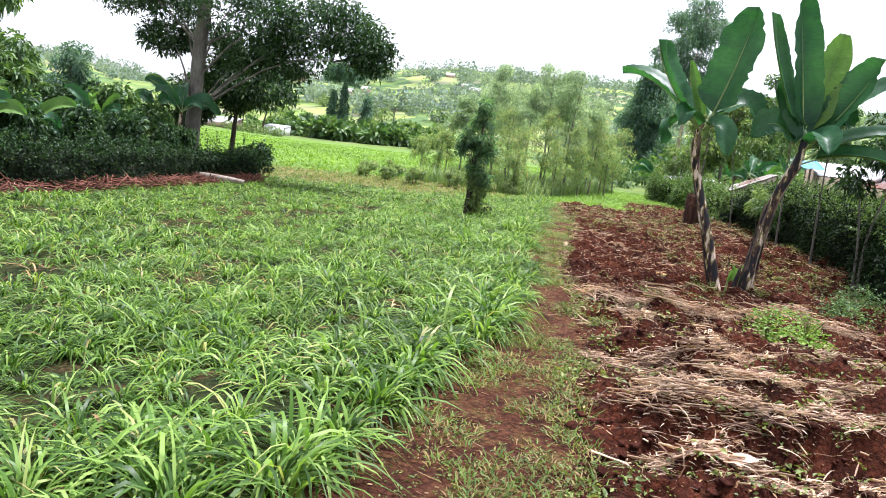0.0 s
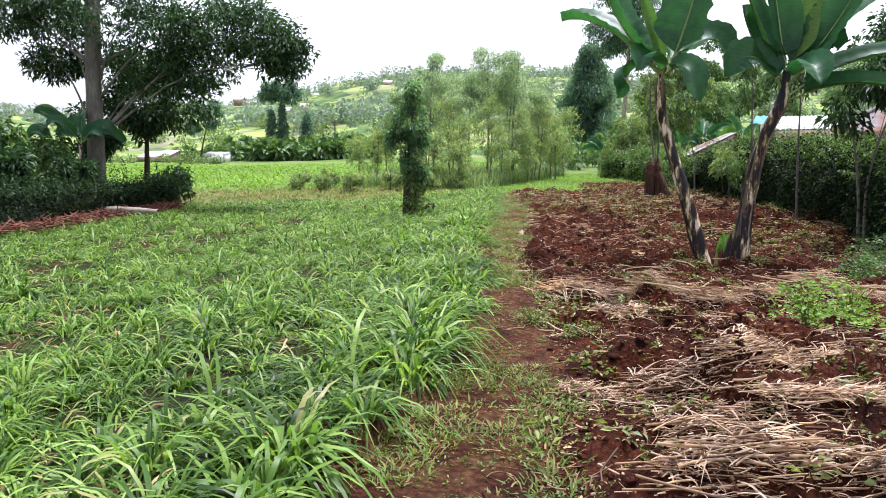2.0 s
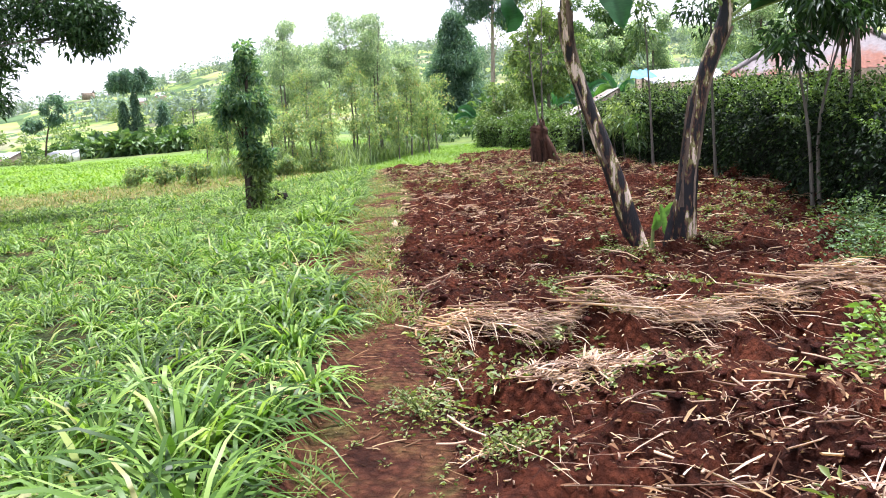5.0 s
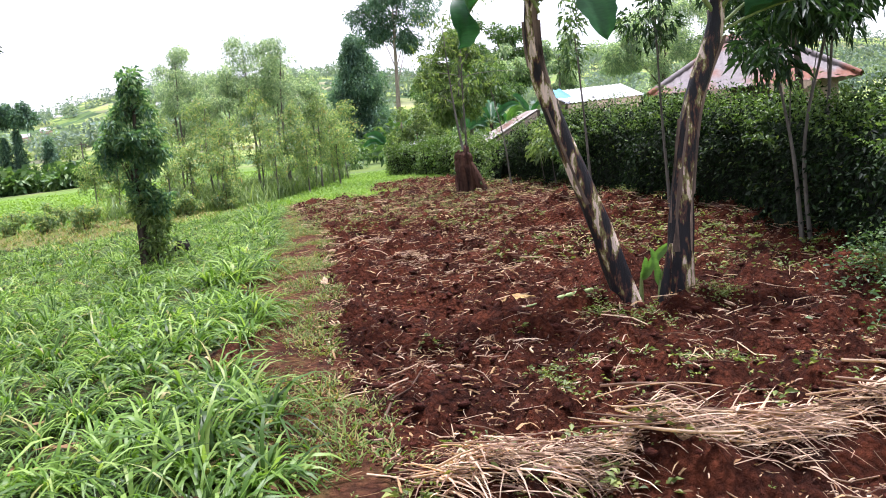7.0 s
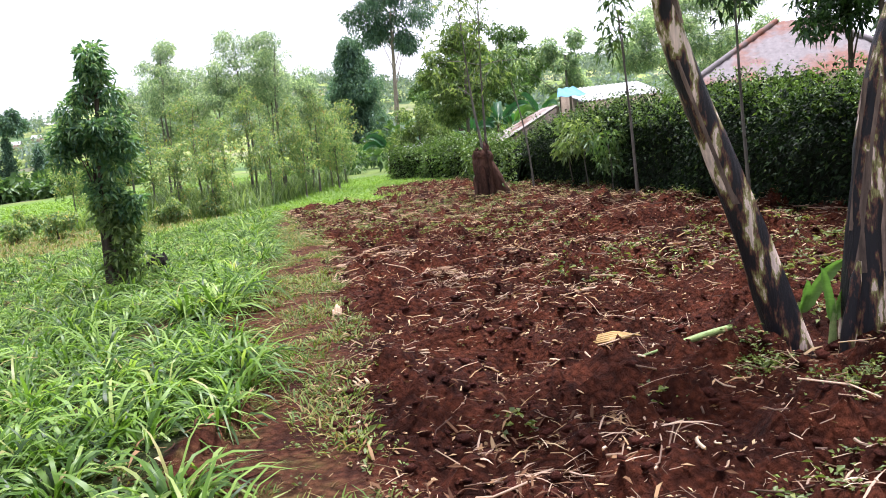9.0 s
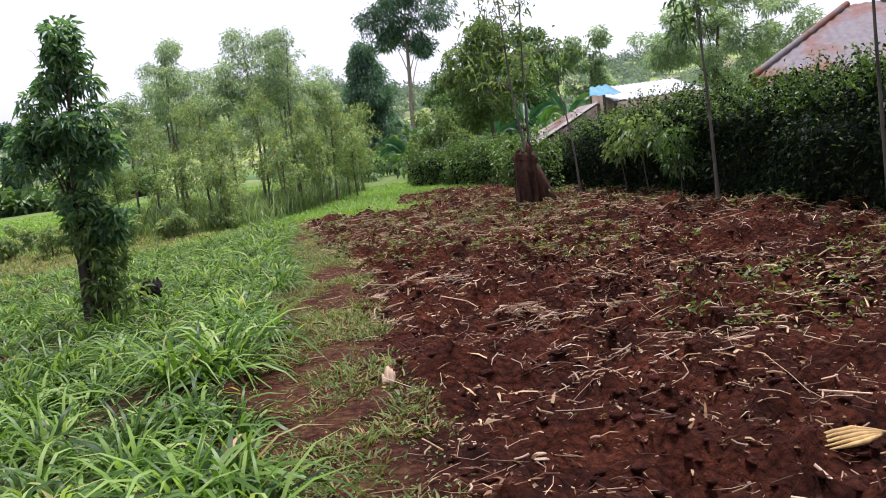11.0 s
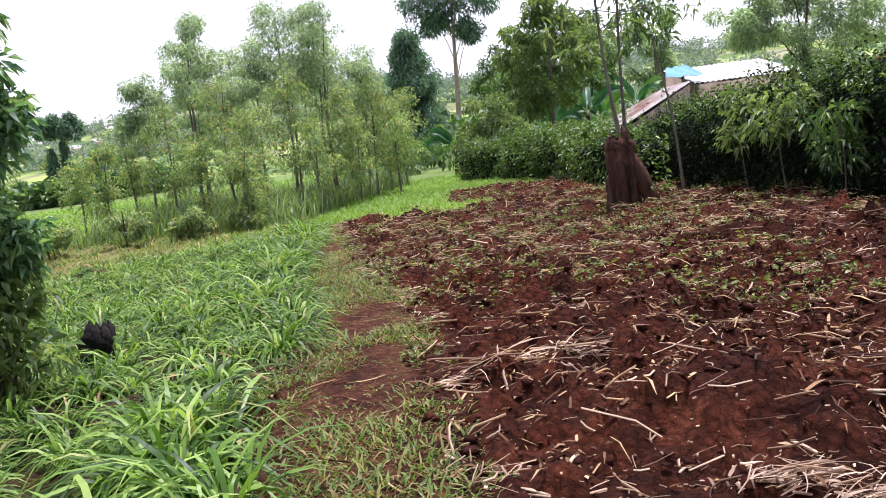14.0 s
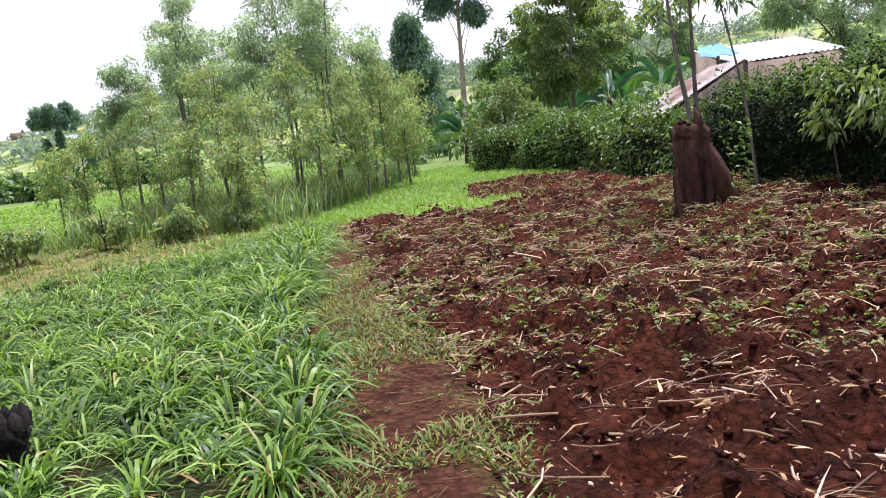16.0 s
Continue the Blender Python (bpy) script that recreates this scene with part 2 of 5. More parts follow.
def roof_mat(name, base, rust, amount):
    m, nt, b = mat(name, 0.7, 0.12)
    b.inputs["Metallic"].default_value = 0.05
    f = ramp(nt, noise_out(nt, 0.55, 6, (1, 1, 1)), [(amount - 0.06, (0, 0, 0)), (amount + 0.06, (1, 1, 1))])
    f2 = ramp(nt, noise_out(nt, 9, 6), [(0.3, (0.75, 0.75, 0.75)), (0.7, (1.15, 1.15, 1.15))])
    nt.links.new(mixc(nt, 1.0, mixc(nt, f, base, rust), f2, "MULTIPLY"), b.inputs["Base Color"])
    return m


M_ROOF = roof_mat("pale_zinc_roof", (0.19, 0.17, 0.17), (0.20, 0.085, 0.055), 0.5)
M_RUSTROOF = roof_mat("rusty_zinc_roof", (0.36, 0.33, 0.30), (0.15, 0.085, 0.06), 0.5)
M_WHITEROOF = roof_mat("white_zinc_roof", (0.48, 0.48, 0.49), (0.36, 0.32, 0.28), 0.66)
M_WALL = two_scale("mud_plaster", (0.20, 0.15, 0.11), (0.36, 0.29, 0.22), 1.5, 20, 0.9, 0.3)
M_WHITEWALL = two_scale("white_sheet_wall", (0.55, 0.56, 0.57), (0.75, 0.75, 0.75), 1.0, 15, 0.6, 0.1)
M_TARP = two_scale("blue_tarpaulin", (0.05, 0.20, 0.32), (0.13, 0.33, 0.44), 1.5, 10, 0.5, 0.3)
# Near black: the shade inside a hedge, put into its core's colour.
M_SHADECORE = two_scale("shaded_thicket", (0.004, 0.007, 0.003), (0.014, 0.022, 0.009), 3, 30, 0.95, 0.8)
M_DARKWOOD = two_scale("weathered_timber", (0.05, 0.04, 0.03), (0.16, 0.13, 0.10), 6, 40, 0.85, 0.4, 0.2, (1, 1, 0.2))


# ---- mesh helpers ----
def raw(name, v, f, materials, parent=None, smooth=False, index=None):
    """One mesh object from an array of points and one of triangles or quads."""
    v, f = np.asarray(v, np.float32), np.asarray(f, np.int32)
    me = bpy.data.meshes.new(name)
    k = f.shape[1]
    me.vertices.add(len(v))
    me.vertices.foreach_set("co", v.ravel())
    me.loops.add(f.size)
    me.loops.foreach_set("vertex_index", f.ravel())
    me.polygons.add(len(f))
    me.polygons.foreach_set("loop_start", np.arange(len(f), dtype=np.int32) * k)
    if smooth:
        me.polygons.foreach_set("use_smooth", np.ones(len(f), bool))
    for m in materials if isinstance(materials, (list, tuple)) else [materials]:
        me.materials.append(m)
    if index is not None:
        me.polygons.foreach_set("material_index", np.asarray(index, np.int32))
    me.update(calc_edges=True)
    ob = new(name, me)
    if parent is not None:
        ob.parent = parent
    return ob


def join(pieces):
    """Several (points, faces) of the same face size as one."""
    vs, fs, n = [], [], 0
    for v, f in pieces:
        vs.append(v)
        fs.append(np.asarray(f) + n)
        n += len(v)
    return np.concatenate(vs), np.concatenate(fs)


def unit(a):
    return a / (np.linalg.norm(a, axis=-1, keepdims=True) + 1e-9)


def tube(path, radii, sides=8, wobble=0.0):
    """A tapered tube of quads along a path."""
    path, radii = np.asarray(path, float), np.asarray(radii, float)
    t = unit(np.gradient(path, axis=0))
    ref = np.where(np.abs(t[:, 2:3]) > 0.9, [[1.0, 0, 0]], [[0, 0, 1.0]])
    a = unit(np.cross(t, ref))
    b = np.cross(t, a)
    an = np.linspace(0, 2 * np.pi, sides, endpoint=False)
    r = radii[:, None] * (1 + wobble * rng.uniform(-1, 1, (len(path), sides)))
    v = path[:, None] + r[..., None] * (np.cos(an)[None, :, None] * a[:, None] + np.sin(an)[None, :, None] * b[:, None])
    i, j = np.meshgrid(np.arange(len(path) - 1), np.arange(sides), indexing="ij")
    q = np.stack([i * sides + j, i * sides + (j + 1) % sides, (i + 1) * sides + (j + 1) % sides, (i + 1) * sides + j], -1).reshape(-1, 4)
    return v.reshape(-1, 3), q


def curve(points, n=10):
    """A smooth path through a few points."""
    p = np.asarray(points, float)
    s = np.linspace(0, len(p) - 1, n)
    pp = np.concatenate([[2 * p[0] - p[1]], p, [2 * p[-1] - p[-2]]])
    i = np.minimum(s.astype(int), len(p) - 2)
    u = (s - i)[:, None]
    a, b, c, d = pp[i], pp[i + 1], pp[i + 2], pp[i + 3]
    return 0.5 * (2 * b + (c - a) * u + (2 * a - 5 * b + 4 * c - d) * u**2 + (3 * b - a - 3 * c + d) * u**3)


def leaf_quads(pos, ahead, length, width, droop=0.25):
    """Pointed leaves, each two triangles folded along the middle, as one array."""
    n = len(pos)
    ahead = unit(ahead)
    side = unit(np.cross(ahead, unit(rng.normal(size=(n, 3)) * 0.5 + [0, 0, 1.0])))
    up = np.cross(side, ahead)
    L, W = np.broadcast_to(length, n)[:, None], np.broadcast_to(width, n)[:, None]
    mid = pos + ahead * L * 0.45 + up * W * 0.25
    tip = pos + ahead * L + np.array([0, 0, -1.0]) * L * droop
    v = np.stack([pos, mid + side * W * 0.5, tip, mid - side * W * 0.5], 1).reshape(-1, 3)
    b = np.arange(n)[:, None] * 4
    f = np.concatenate([b + [0, 1, 2], b + [0, 2, 3]], 1).reshape(-1, 3)
    return v, f


def clump_points(clumps, n, shell=0.55):
    """Points in several ellipsoids (x, y, z, rx, ry, rz), mostly near their skin, with gaps."""
    c = np.asarray(clumps, float)
    w = c[:, 3] * c[:, 4] + c[:, 4] * c[:, 5] + c[:, 3] * c[:, 5]
    k = rng.choice(len(c), n, p=w / w.sum())
    d = unit(rng.normal(size=(n, 3)))
    r = shell + (1.12 - shell) * rng.random(n) ** 0.6
    return c[k, :3] + d * r[:, None] * c[k, 3:], d


def sub_clumps(clumps, each, size):
    """Breaks big ellipsoids into many small ones, so that outlines are uneven and the sky shows between."""
    out = []
    for c in clumps:
        for _ in range(each):
            d = unit(rng.normal(size=3)) * rng.uniform(0.45, 1.0)
            s = size * rng.uniform(0.6, 1.35)
            out.append((c[0] + d[0] * c[3], c[1] + d[1] * c[4], c[2] + d[2] * c[5], s, s, s * 0.75))
    return out


def vnoise(x, y, seed=0):
    """Smooth random heights between -1 and 1 on a unit lattice."""
    xi, yi = np.floor(x), np.floor(y)
    fx, fy = x - xi, y - yi
    fx, fy = fx * fx * (3 - 2 * fx), fy * fy * (3 - 2 * fy)

    def h(a, b):
        s = np.sin(a * 127.1 + b * 311.7 + seed * 74.7) * 43758.5453
        return (s - np.floor(s)) * 2 - 1
    return (h(xi, yi) * (1 - fx) + h(xi + 1, yi) * fx) * (1 - fy) + (h(xi, yi + 1) * (1 - fx) + h(xi + 1, yi + 1) * fx) * fy


def fbm(x, y, octaves=4, seed=0):
    return sum(vnoise(x * 2.03**k, y * 2.03**k, seed + k) * 0.5**k for k in range(octaves))


def smooth(a, b, x):
    u = np.clip((x - a) / (b - a), 0, 1)
    return u * u * (3 - 2 * u)


# ---- ground ----
PY = [-60, 3, 4.4, 5.8, 7, 9, 11.8, 12.8, 13.4, 14.1, 15.2, 16.2, 17.4, 18.4, 19.5, 21, 23.3, 27, 30, 60]
PL = [-1.15, -1.15, -1.05, -0.92, -0.78, -0.78, -0.95, -1.5, -1.4, -1.25, -1.5, -1.75, -1.5, -1.85, -1.62, -1.8, -2.2, -2.4, -2.6, -2.6]
QY = [-60, 4.4, 5.9, 7.4, 9.4, 10.4, 11.8, 13.4, 15, 17.6, 18.5, 20.6, 22.6, 26.5, 30, 60]
QR = [0.05, 0.05, -0.03, -0.1, -0.27, -0.35, -0.56, -0.82, -0.84, -0.95, -1.05, -1.02, -1.4, -2.0, -2.3, -2.3]
RIDGES = [(10.55, 0.0, 3.2, 0.10), (7.6, 0.1, 2.4, 0.16), (6.7, 0.6, 2.8, 0.15), (5.6, 0.3, 2.9, 0.14), (9.4, 0.1, 1.1, 0.08), (8.7, 0.6, 3.6, 0.09)]
HILL_AZ = [-180, -70, -45, -37, -33, -27, -22, -18, -15, -13, -3, 6, 18, 30, 60, 180]
HILL_EL = [1.0, 1.2, 1.5, 1.6, 1.2, 1.9, 2.7, 3.7, 4.5, 4.7, 4.9, 3.6, 3.9, 3.4, 1.8, 1.0]


def path_left(y):
    return np.interp(y, PY, PL) + 0.06 * vnoise(y * 1.1, y * 0 + 3, 5)


def path_right(y):
    return np.interp(y, QY, QR) + 0.07 * vnoise(y * 1.3, y * 0 + 9, 6)


def base_height(x, y):
    x, y = np.asarray(x, float), np.asarray(y, float)
    left = np.maximum(0, -x - 1.6)
    z = -1.05 * (1 - np.exp(-left * 0.095)) + 0.03 * np.clip(x, 0, 6)
    z = z - 0.13 * smooth(-0.7, 0.5, x) * smooth(18.5, 15.5, y) * smooth(8, 10.5, y)
    z = z + 0.35 * smooth(29, 33, y) * smooth(-3, -9, x)
    d, az = np.hypot(x, y), np.degrees(np.arctan2(x, y))
    top = 620 * np.tan(np.radians(np.interp(az, HILL_AZ, HILL_EL))) + 2
    z = z - 1.3 * smooth(70, 160, d) * smooth(-8, -25, az)
    rise = smooth(150, 620, d)
    return z + rise * (top + 9 * fbm(x / 90, y / 90, 4, 3))


def in_soil(x, y):
    n = 0.35 * fbm(x * 0.7, y * 0.7, 3, 11)
    far = np.where(x < 0.4 + n, 31 + 1.2 * n + 0.5 * (x + 2.3), 36.5 + 2 * n)
    hole = ((x + 0.2) / 1.6) ** 2 + ((y - 31.2 - 0.2 * x) / 0.7) ** 2 < 1 + n
    return (x > path_right(y)) & (y < far) & (x < 6.5) & ~hole


def height(x, y):
    x, y = np.asarray(x, float), np.asarray(y, float)
    z = base_height(x, y)
    near = (y < 45) & (x > -30) & (x < 20) & (y > -10)
    soil = in_soil(x, y) & near
    s = smooth(0.0, 0.45, x - path_right(y)) * soil
    lump = 0.065 * fbm(x * 2.1, y * 2.1, 5, 2) + 0.075 * np.maximum(0, fbm(x * 5.5, y * 5.5, 3, 8)) + 0.05 * np.abs(vnoise(x * 7.5, y * 7.5, 15)) - 0.03
    lump = lump + 0.035 * np.sin(y * 2 * np.pi / 1.05 + 1.3 * fbm(x * 0.5, y * 0.5, 2, 4) + 0.25 * x)
    lump = lump - 0.045 * np.maximum(0, fbm(x * 3.3, y * 3.9, 3, 18) - 0.1)
    lump = lump + 0.03 * np.abs(vnoise(x * 13, y * 13, 24)) + 0.018 * vnoise(x * 19, y * 19, 25) - 0.012
    z = z + s * lump * 1.3
    for yr, x0, x1, h in RIDGES:
        z = z + h * np.exp(-((y - yr - 0.12 * vnoise(x * 1.2, x * 0 + yr, 1)) / 0.24) ** 2) * smooth(x0 - 0.3, x0 + 0.3, x) * smooth(x1 + 0.5, x1 - 0.3, x)
    g = (x < path_left(y)) & near & (y < 31)
    z = z + g * (0.05 + 0.05 * fbm(x * 1.3, y * 1.3, 3, 21))
    return z


def at(x, y, dz=0.0):
    return (x, y, float(height(np.array([x]), np.array([y]))[0]) + dz)


def spaced(a, b, first, grow, count):
    s = first * grow ** np.arange(count)
    return a + np.cumsum(s) * (b - a) / s.sum()


def build_ground():
    xs = np.concatenate([spaced(-17, -2600, 0.4, 1.115, 60)[::-1], np.arange(-17, -6, 0.22), np.arange(-6, -3.2, 0.12), np.arange(-3.2, 5.2, 0.048), np.arange(5.5, 16, 0.3), spaced(16, 2600, 0.4, 1.13, 55)])
    ys = np.concatenate([spaced(2.5, -1500, 0.4, 1.2, 36)[::-1], np.arange(2.5, 22, 0.052), np.arange(22, 45, 0.16), spaced(45, 2800, 0.4, 1.075, 92)])
    X, Y = np.meshgrid(xs, ys, indexing="ij")
    Z = height(X, Y)
    nx, ny = X.shape
    v = np.stack([X, Y, Z], -1).reshape(-1, 3)
    i, j = np.meshgrid(np.arange(nx - 1), np.arange(ny - 1), indexing="ij")
    q = np.stack([i * ny + j, (i + 1) * ny + j, (i + 1) * ny + j + 1, i * ny + j + 1], -1).reshape(-1, 4)
    cx, cy = (X[:-1, :-1] + X[1:, 1:]).ravel() / 2, (Y[:-1, :-1] + Y[1:, 1:]).ravel() / 2
    n = 0.5 * fbm(cx * 0.6, cy * 0.6, 3, 31)
    d = np.hypot(cx, cy)
    idx = np.full(len(q), 5)
    idx[(cy > 33.0 + n + 0.12 * (cx + 10)) & (cx < -5) & (cx > -0.75 * cy) & (cy < 150)] = 3
    idx[(cx > -4.5 + n) & (cx < 6) & (cy > 30) & (cy < 52)] = 3
    verge = (cy > 29.2 + n) & (cy <= 33.0 + n + 0.12 * (cx + 10)) & (cx < -3.6)
    idx[verge] = 4
    idx[(cx < path_left(cy)) & (cy <= 29.5 + n + 0.5 * (cx > -4)) & (cx > -16) & (cy > -8)] = 0
    idx[(cx >= path_left(cy) - 0.6) & (cx <= path_right(cy) + 0.6) & (cy < 31.3 + n)] = 0
    idx[in_soil(cx, cy) & (cy > -30) & (cy < 37)] = 0
    idx[(cx > 4.9 + 0.4 * n) & (cy < 50) & (idx == 0)] = 4
    idx[(cx < -12.4 + n) & (cx > -30) & (cy < 30)] = 4
    idx[d > 170] = 6
    idx[idx > 2] -= 2
    ob = raw("ground", v, q, [M_NEAR, M_LAWN, M_VERGE, M_VALLEY, M_HILL], None, True, idx)
    x, y = X.ravel(), Y.ravel()
    tr = smooth(-0.18, 0.12, x - path_left(y)) * smooth(0.2, -0.12, x - path_right(y))
    tu = smooth(0.1, -0.25, x - path_left(y))
    for name, val in (("trodden", tr), ("turf", tu)):
        at_ = ob.data.attributes.new(name, "FLOAT", "POINT")
        at_.data.foreach_set("value", val.astype(np.float32))
    return tagged(ob,
                  "rolling farmland with red tilled soil, footpath and green hillside", "ground", kind="structure")


build_ground()


# ---- grass, weeds and litter ----
def blades(root, heading, length, rise, curl, width, k=4):
    """Arching grass blades as quads: root, compass heading, length, share that goes up, how far the tip falls, width."""
    n = len(root)
    h = np.stack([np.cos(heading), np.sin(heading), np.zeros(n)], -1)
    side = np.stack([-np.sin(heading), np.cos(heading), np.zeros(n)], -1)
    s = np.linspace(0, 1, k + 1)[None, :, None]
    L, R, C, W = (np.broadcast_to(q, n)[:, None, None] for q in (length, rise, curl, width))
    out = (1 - R) * s + 0.55 * R * s**2
    up = R * s * 1.0 + 0.12 * s - C * s**2.4
    p = root[:, None] + h[:, None] * out * L + np.array([0, 0, 1.0]) * up * L
    twist = rng.uniform(-0.5, 0.5, (n, 1, 1))
    sd = side[:, None] + np.array([0, 0, 1.0]) * twist
    w = W * np.array([0.6, 1.0, 0.9, 0.62, 0.08, 0.05])[None, : k + 1, None] * 0.5
    if k == 3:
        w = W * np.array([0.7, 1.0, 0.7, 0.08])[None, :, None] * 0.5
    if k == 2:
        w = W * np.array([0.8, 0.9, 0.1])[None, :, None] * 0.5
    v = np.stack([p + sd * w, p - sd * w], 2).reshape(-1, 3)
    b = np.arange(n)[:, None] * (2 * (k + 1))
    f = np.concatenate([b + np.array([2 * j, 2 * j + 1, 2 * j + 3, 2 * j + 2]) for j in range(k)], 1).reshape(-1, 4)
    return v, f


def tufts(x0, x1, y0, y1, spacing, keep):
    gx, gy = np.meshgrid(np.arange(x0, x1, spacing), np.arange(y0, y1, spacing))
    p = np.stack([gx.ravel(), gy.ravel()], -1) + rng.uniform(-0.55, 0.55, (gx.size, 2)) * spacing
    return p[keep(p[:, 0], p[:, 1])]


def grass_of(p, each, size, lush, width, k=4):
    """Tufts at p with a number of blades, overall size and lushness for each: the blades rise from the middle and arch outwards."""
    m = np.maximum(1, (each * (0.6 + 0.8 * rng.random(len(p)))).astype(int))
    i = np.repeat(np.arange(len(p)), m)
    n = len(i)
    off = rng.normal(size=(n, 2)) * (0.03 + 0.045 * lush[i])[:, None]
    r = p[i] + off
    root = np.stack([r[:, 0], r[:, 1], height(r[:, 0], r[:, 1]) - 0.01], -1)
    L = size[i] * rng.uniform(0.5, 1.2, n)
    head = np.arctan2(off[:, 1], off[:, 0]) + rng.normal(0, 0.55, n)
    upright = rng.beta(2.2, 1.8, n)
    return blades(root, head, L, 0.2 + 0.72 * upright, (0.35 + 0.75 * rng.random(n)) * np.where(size[i] > 0.2, 1.0, 0.35), width * rng.uniform(0.6, 1.3, n) * (0.6 + 0.6 * lush[i]), k)


def build_grass():
    def bare(x, y):
        return fbm(x * 1.3, y * 1.3, 3, 40) < 0.75
    def field(x, y):
        return (x < path_left(y) - 0.02) & (y < 29.6 + 0.8 * (x > -4)) & bare(x, y)
    near = tufts(-5.5, -0.7, 1.6, 31, 0.32, field)
    edge = smooth(1.0, 0.2, path_left(near[:, 1]) - near[:, 0])
    lumpy = 0.5 + 0.5 * vnoise(near[:, 0] * 0.9, near[:, 1] * 0.9, 44)
    lush = np.clip(0.12 + 0.5 * lumpy + 0.6 * edge * (0.6 + 0.4 * vnoise(near[:, 1] * 1.1, near[:, 1] * 0, 45)), 0.1, 1.25)
    size = (0.22 + 0.42 * lush) * rng.uniform(0.7, 1.25, len(near))
    a = grass_of(near, 52 + 44 * lush, size, lush, 0.020, 4)
    far = tufts(-14.5, -5.5, 4, 31, 0.36, field)
    lf = 0.35 + 0.35 * vnoise(far[:, 0] * 0.7, far[:, 1] * 0.7, 46)
    b = grass_of(far, 30, (0.26 + 0.28 * lf) * rng.uniform(0.7, 1.2, len(far)), lf, 0.026, 3)
    b4 = grass_of(tufts(-3.6, -1.2, 2, 30, 1.6, field), 5, np.full(400, 0.8), np.full(400, 0.8), 0.02)
    tagged(raw("grass", *join([a, b4]), M_GRASS), "lush green fodder grass in arching tufts beside the path", "grass", kind="stuff")
    tagged(raw("grass", *b, M_GRASS), "green fodder grass field with thin brown patches", "grass", kind="stuff")
    x, y = rng.uniform(-9, -0.8, 9000), rng.uniform(2, 30, 9000)
    k = (x < path_left(y)) & (fbm(x * 1.3, y * 1.3, 3, 40) > 0.2)
    x, y = x[k], y[k]
    n = len(x)
    dead = blades(np.stack([x, y, height(x, y) + 0.02], -1), rng.uniform(0, 6.28, n), rng.uniform(0.08, 0.3, n), rng.uniform(0.0, 0.35, n), rng.uniform(0.1, 0.5, n), rng.uniform(0.008, 0.02, n), 3)
    tagged(raw("dead_grass", *dead, M_SCRAP), "dead brown blades between the grass tufts", "grass", kind="stuff")


def build_short_grass():
    def under(x, y):
        return (y > 33.0) & (x < -0.6 - 0.25 * (44 - y)) & (x > -8.6)
    p = np.repeat(tufts(-10.5, -0.5, 33, 46, 0.4, under), 17, axis=0)
    p = p + rng.normal(0, 0.14, p.shape)
    n = len(p)
    up = blades(np.stack([p[:, 0], p[:, 1], height(p[:, 0], p[:, 1])], -1), rng.uniform(0, 6.28, n), rng.uniform(0.3, 1.1, n), rng.uniform(0.75, 1.0, n), rng.uniform(0.0, 0.35, n), rng.uniform(0.012, 0.035, n), 3)
    tagged(raw("undergrowth", *up, M_LIGHTTREE), "tall yellow-green undergrowth beneath the eucalyptus saplings", "undergrowth", kind="stuff")

    def on_path(x, y):
        return (x > path_left(y) - 0.25) & (x < path_right(y) + 0.15) & (y < 32) & (vnoise(x * 2.6, y * 1.9, 50) + 0.5 * vnoise(x * 7, y * 7, 51) > -0.12)
    p = tufts(-3.2, 0.3, 2, 32, 0.055, on_path)
    one = np.full(len(p), 0.3)
    tagged(raw("path_grass", *grass_of(p, 10, 0.04 + 0.07 * rng.random(len(p)) ** 2, one, 0.013, 2), M_SHORT), "thin yellowish grass on the trodden footpath", "grass", kind="stuff")

    def lawn(x, y):
        return (x > -4.8) & (x < 5.5) & (y > 30.2) & ~in_soil(x, y)
    q = tufts(-4.8, 5.5, 30, 50, 0.16, lawn)
    tagged(raw("lawn_grass", *grass_of(q, 6, np.full(len(q), 0.2), np.full(len(q), 0.5), 0.024, 2), M_BRIGHT), "smooth bright green grass beyond the tilled plot", "grass", kind="stuff")

    def bright(x, y):
        return (y > 33.6 + 0.12 * (x + 10)) & (x < -5)
    q = tufts(-62, -5, 32, 100, 0.72, bright)
    tagged(raw("meadow_grass", *grass_of(q, 9, np.full(len(q), 0.55), np.full(len(q), 1.6), 0.06, 2), M_BRIGHT), "tall bright green meadow grass behind the bank", "grass", kind="stuff")

    def bank(x, y):
        return (y > 29.5) & (y < 33.5 + 0.12 * (x + 10)) & (x < -3.2)
    q = tufts(-16, -3, 29, 35, 0.3, bank)
    tagged(raw("dry_grass", *grass_of(q, 14, np.full(len(q), 0.38), np.full(len(q), 0.6), 0.025, 2), M_SHORT), "dry straw-coloured grass along the low bank", "grass", kind="stuff")


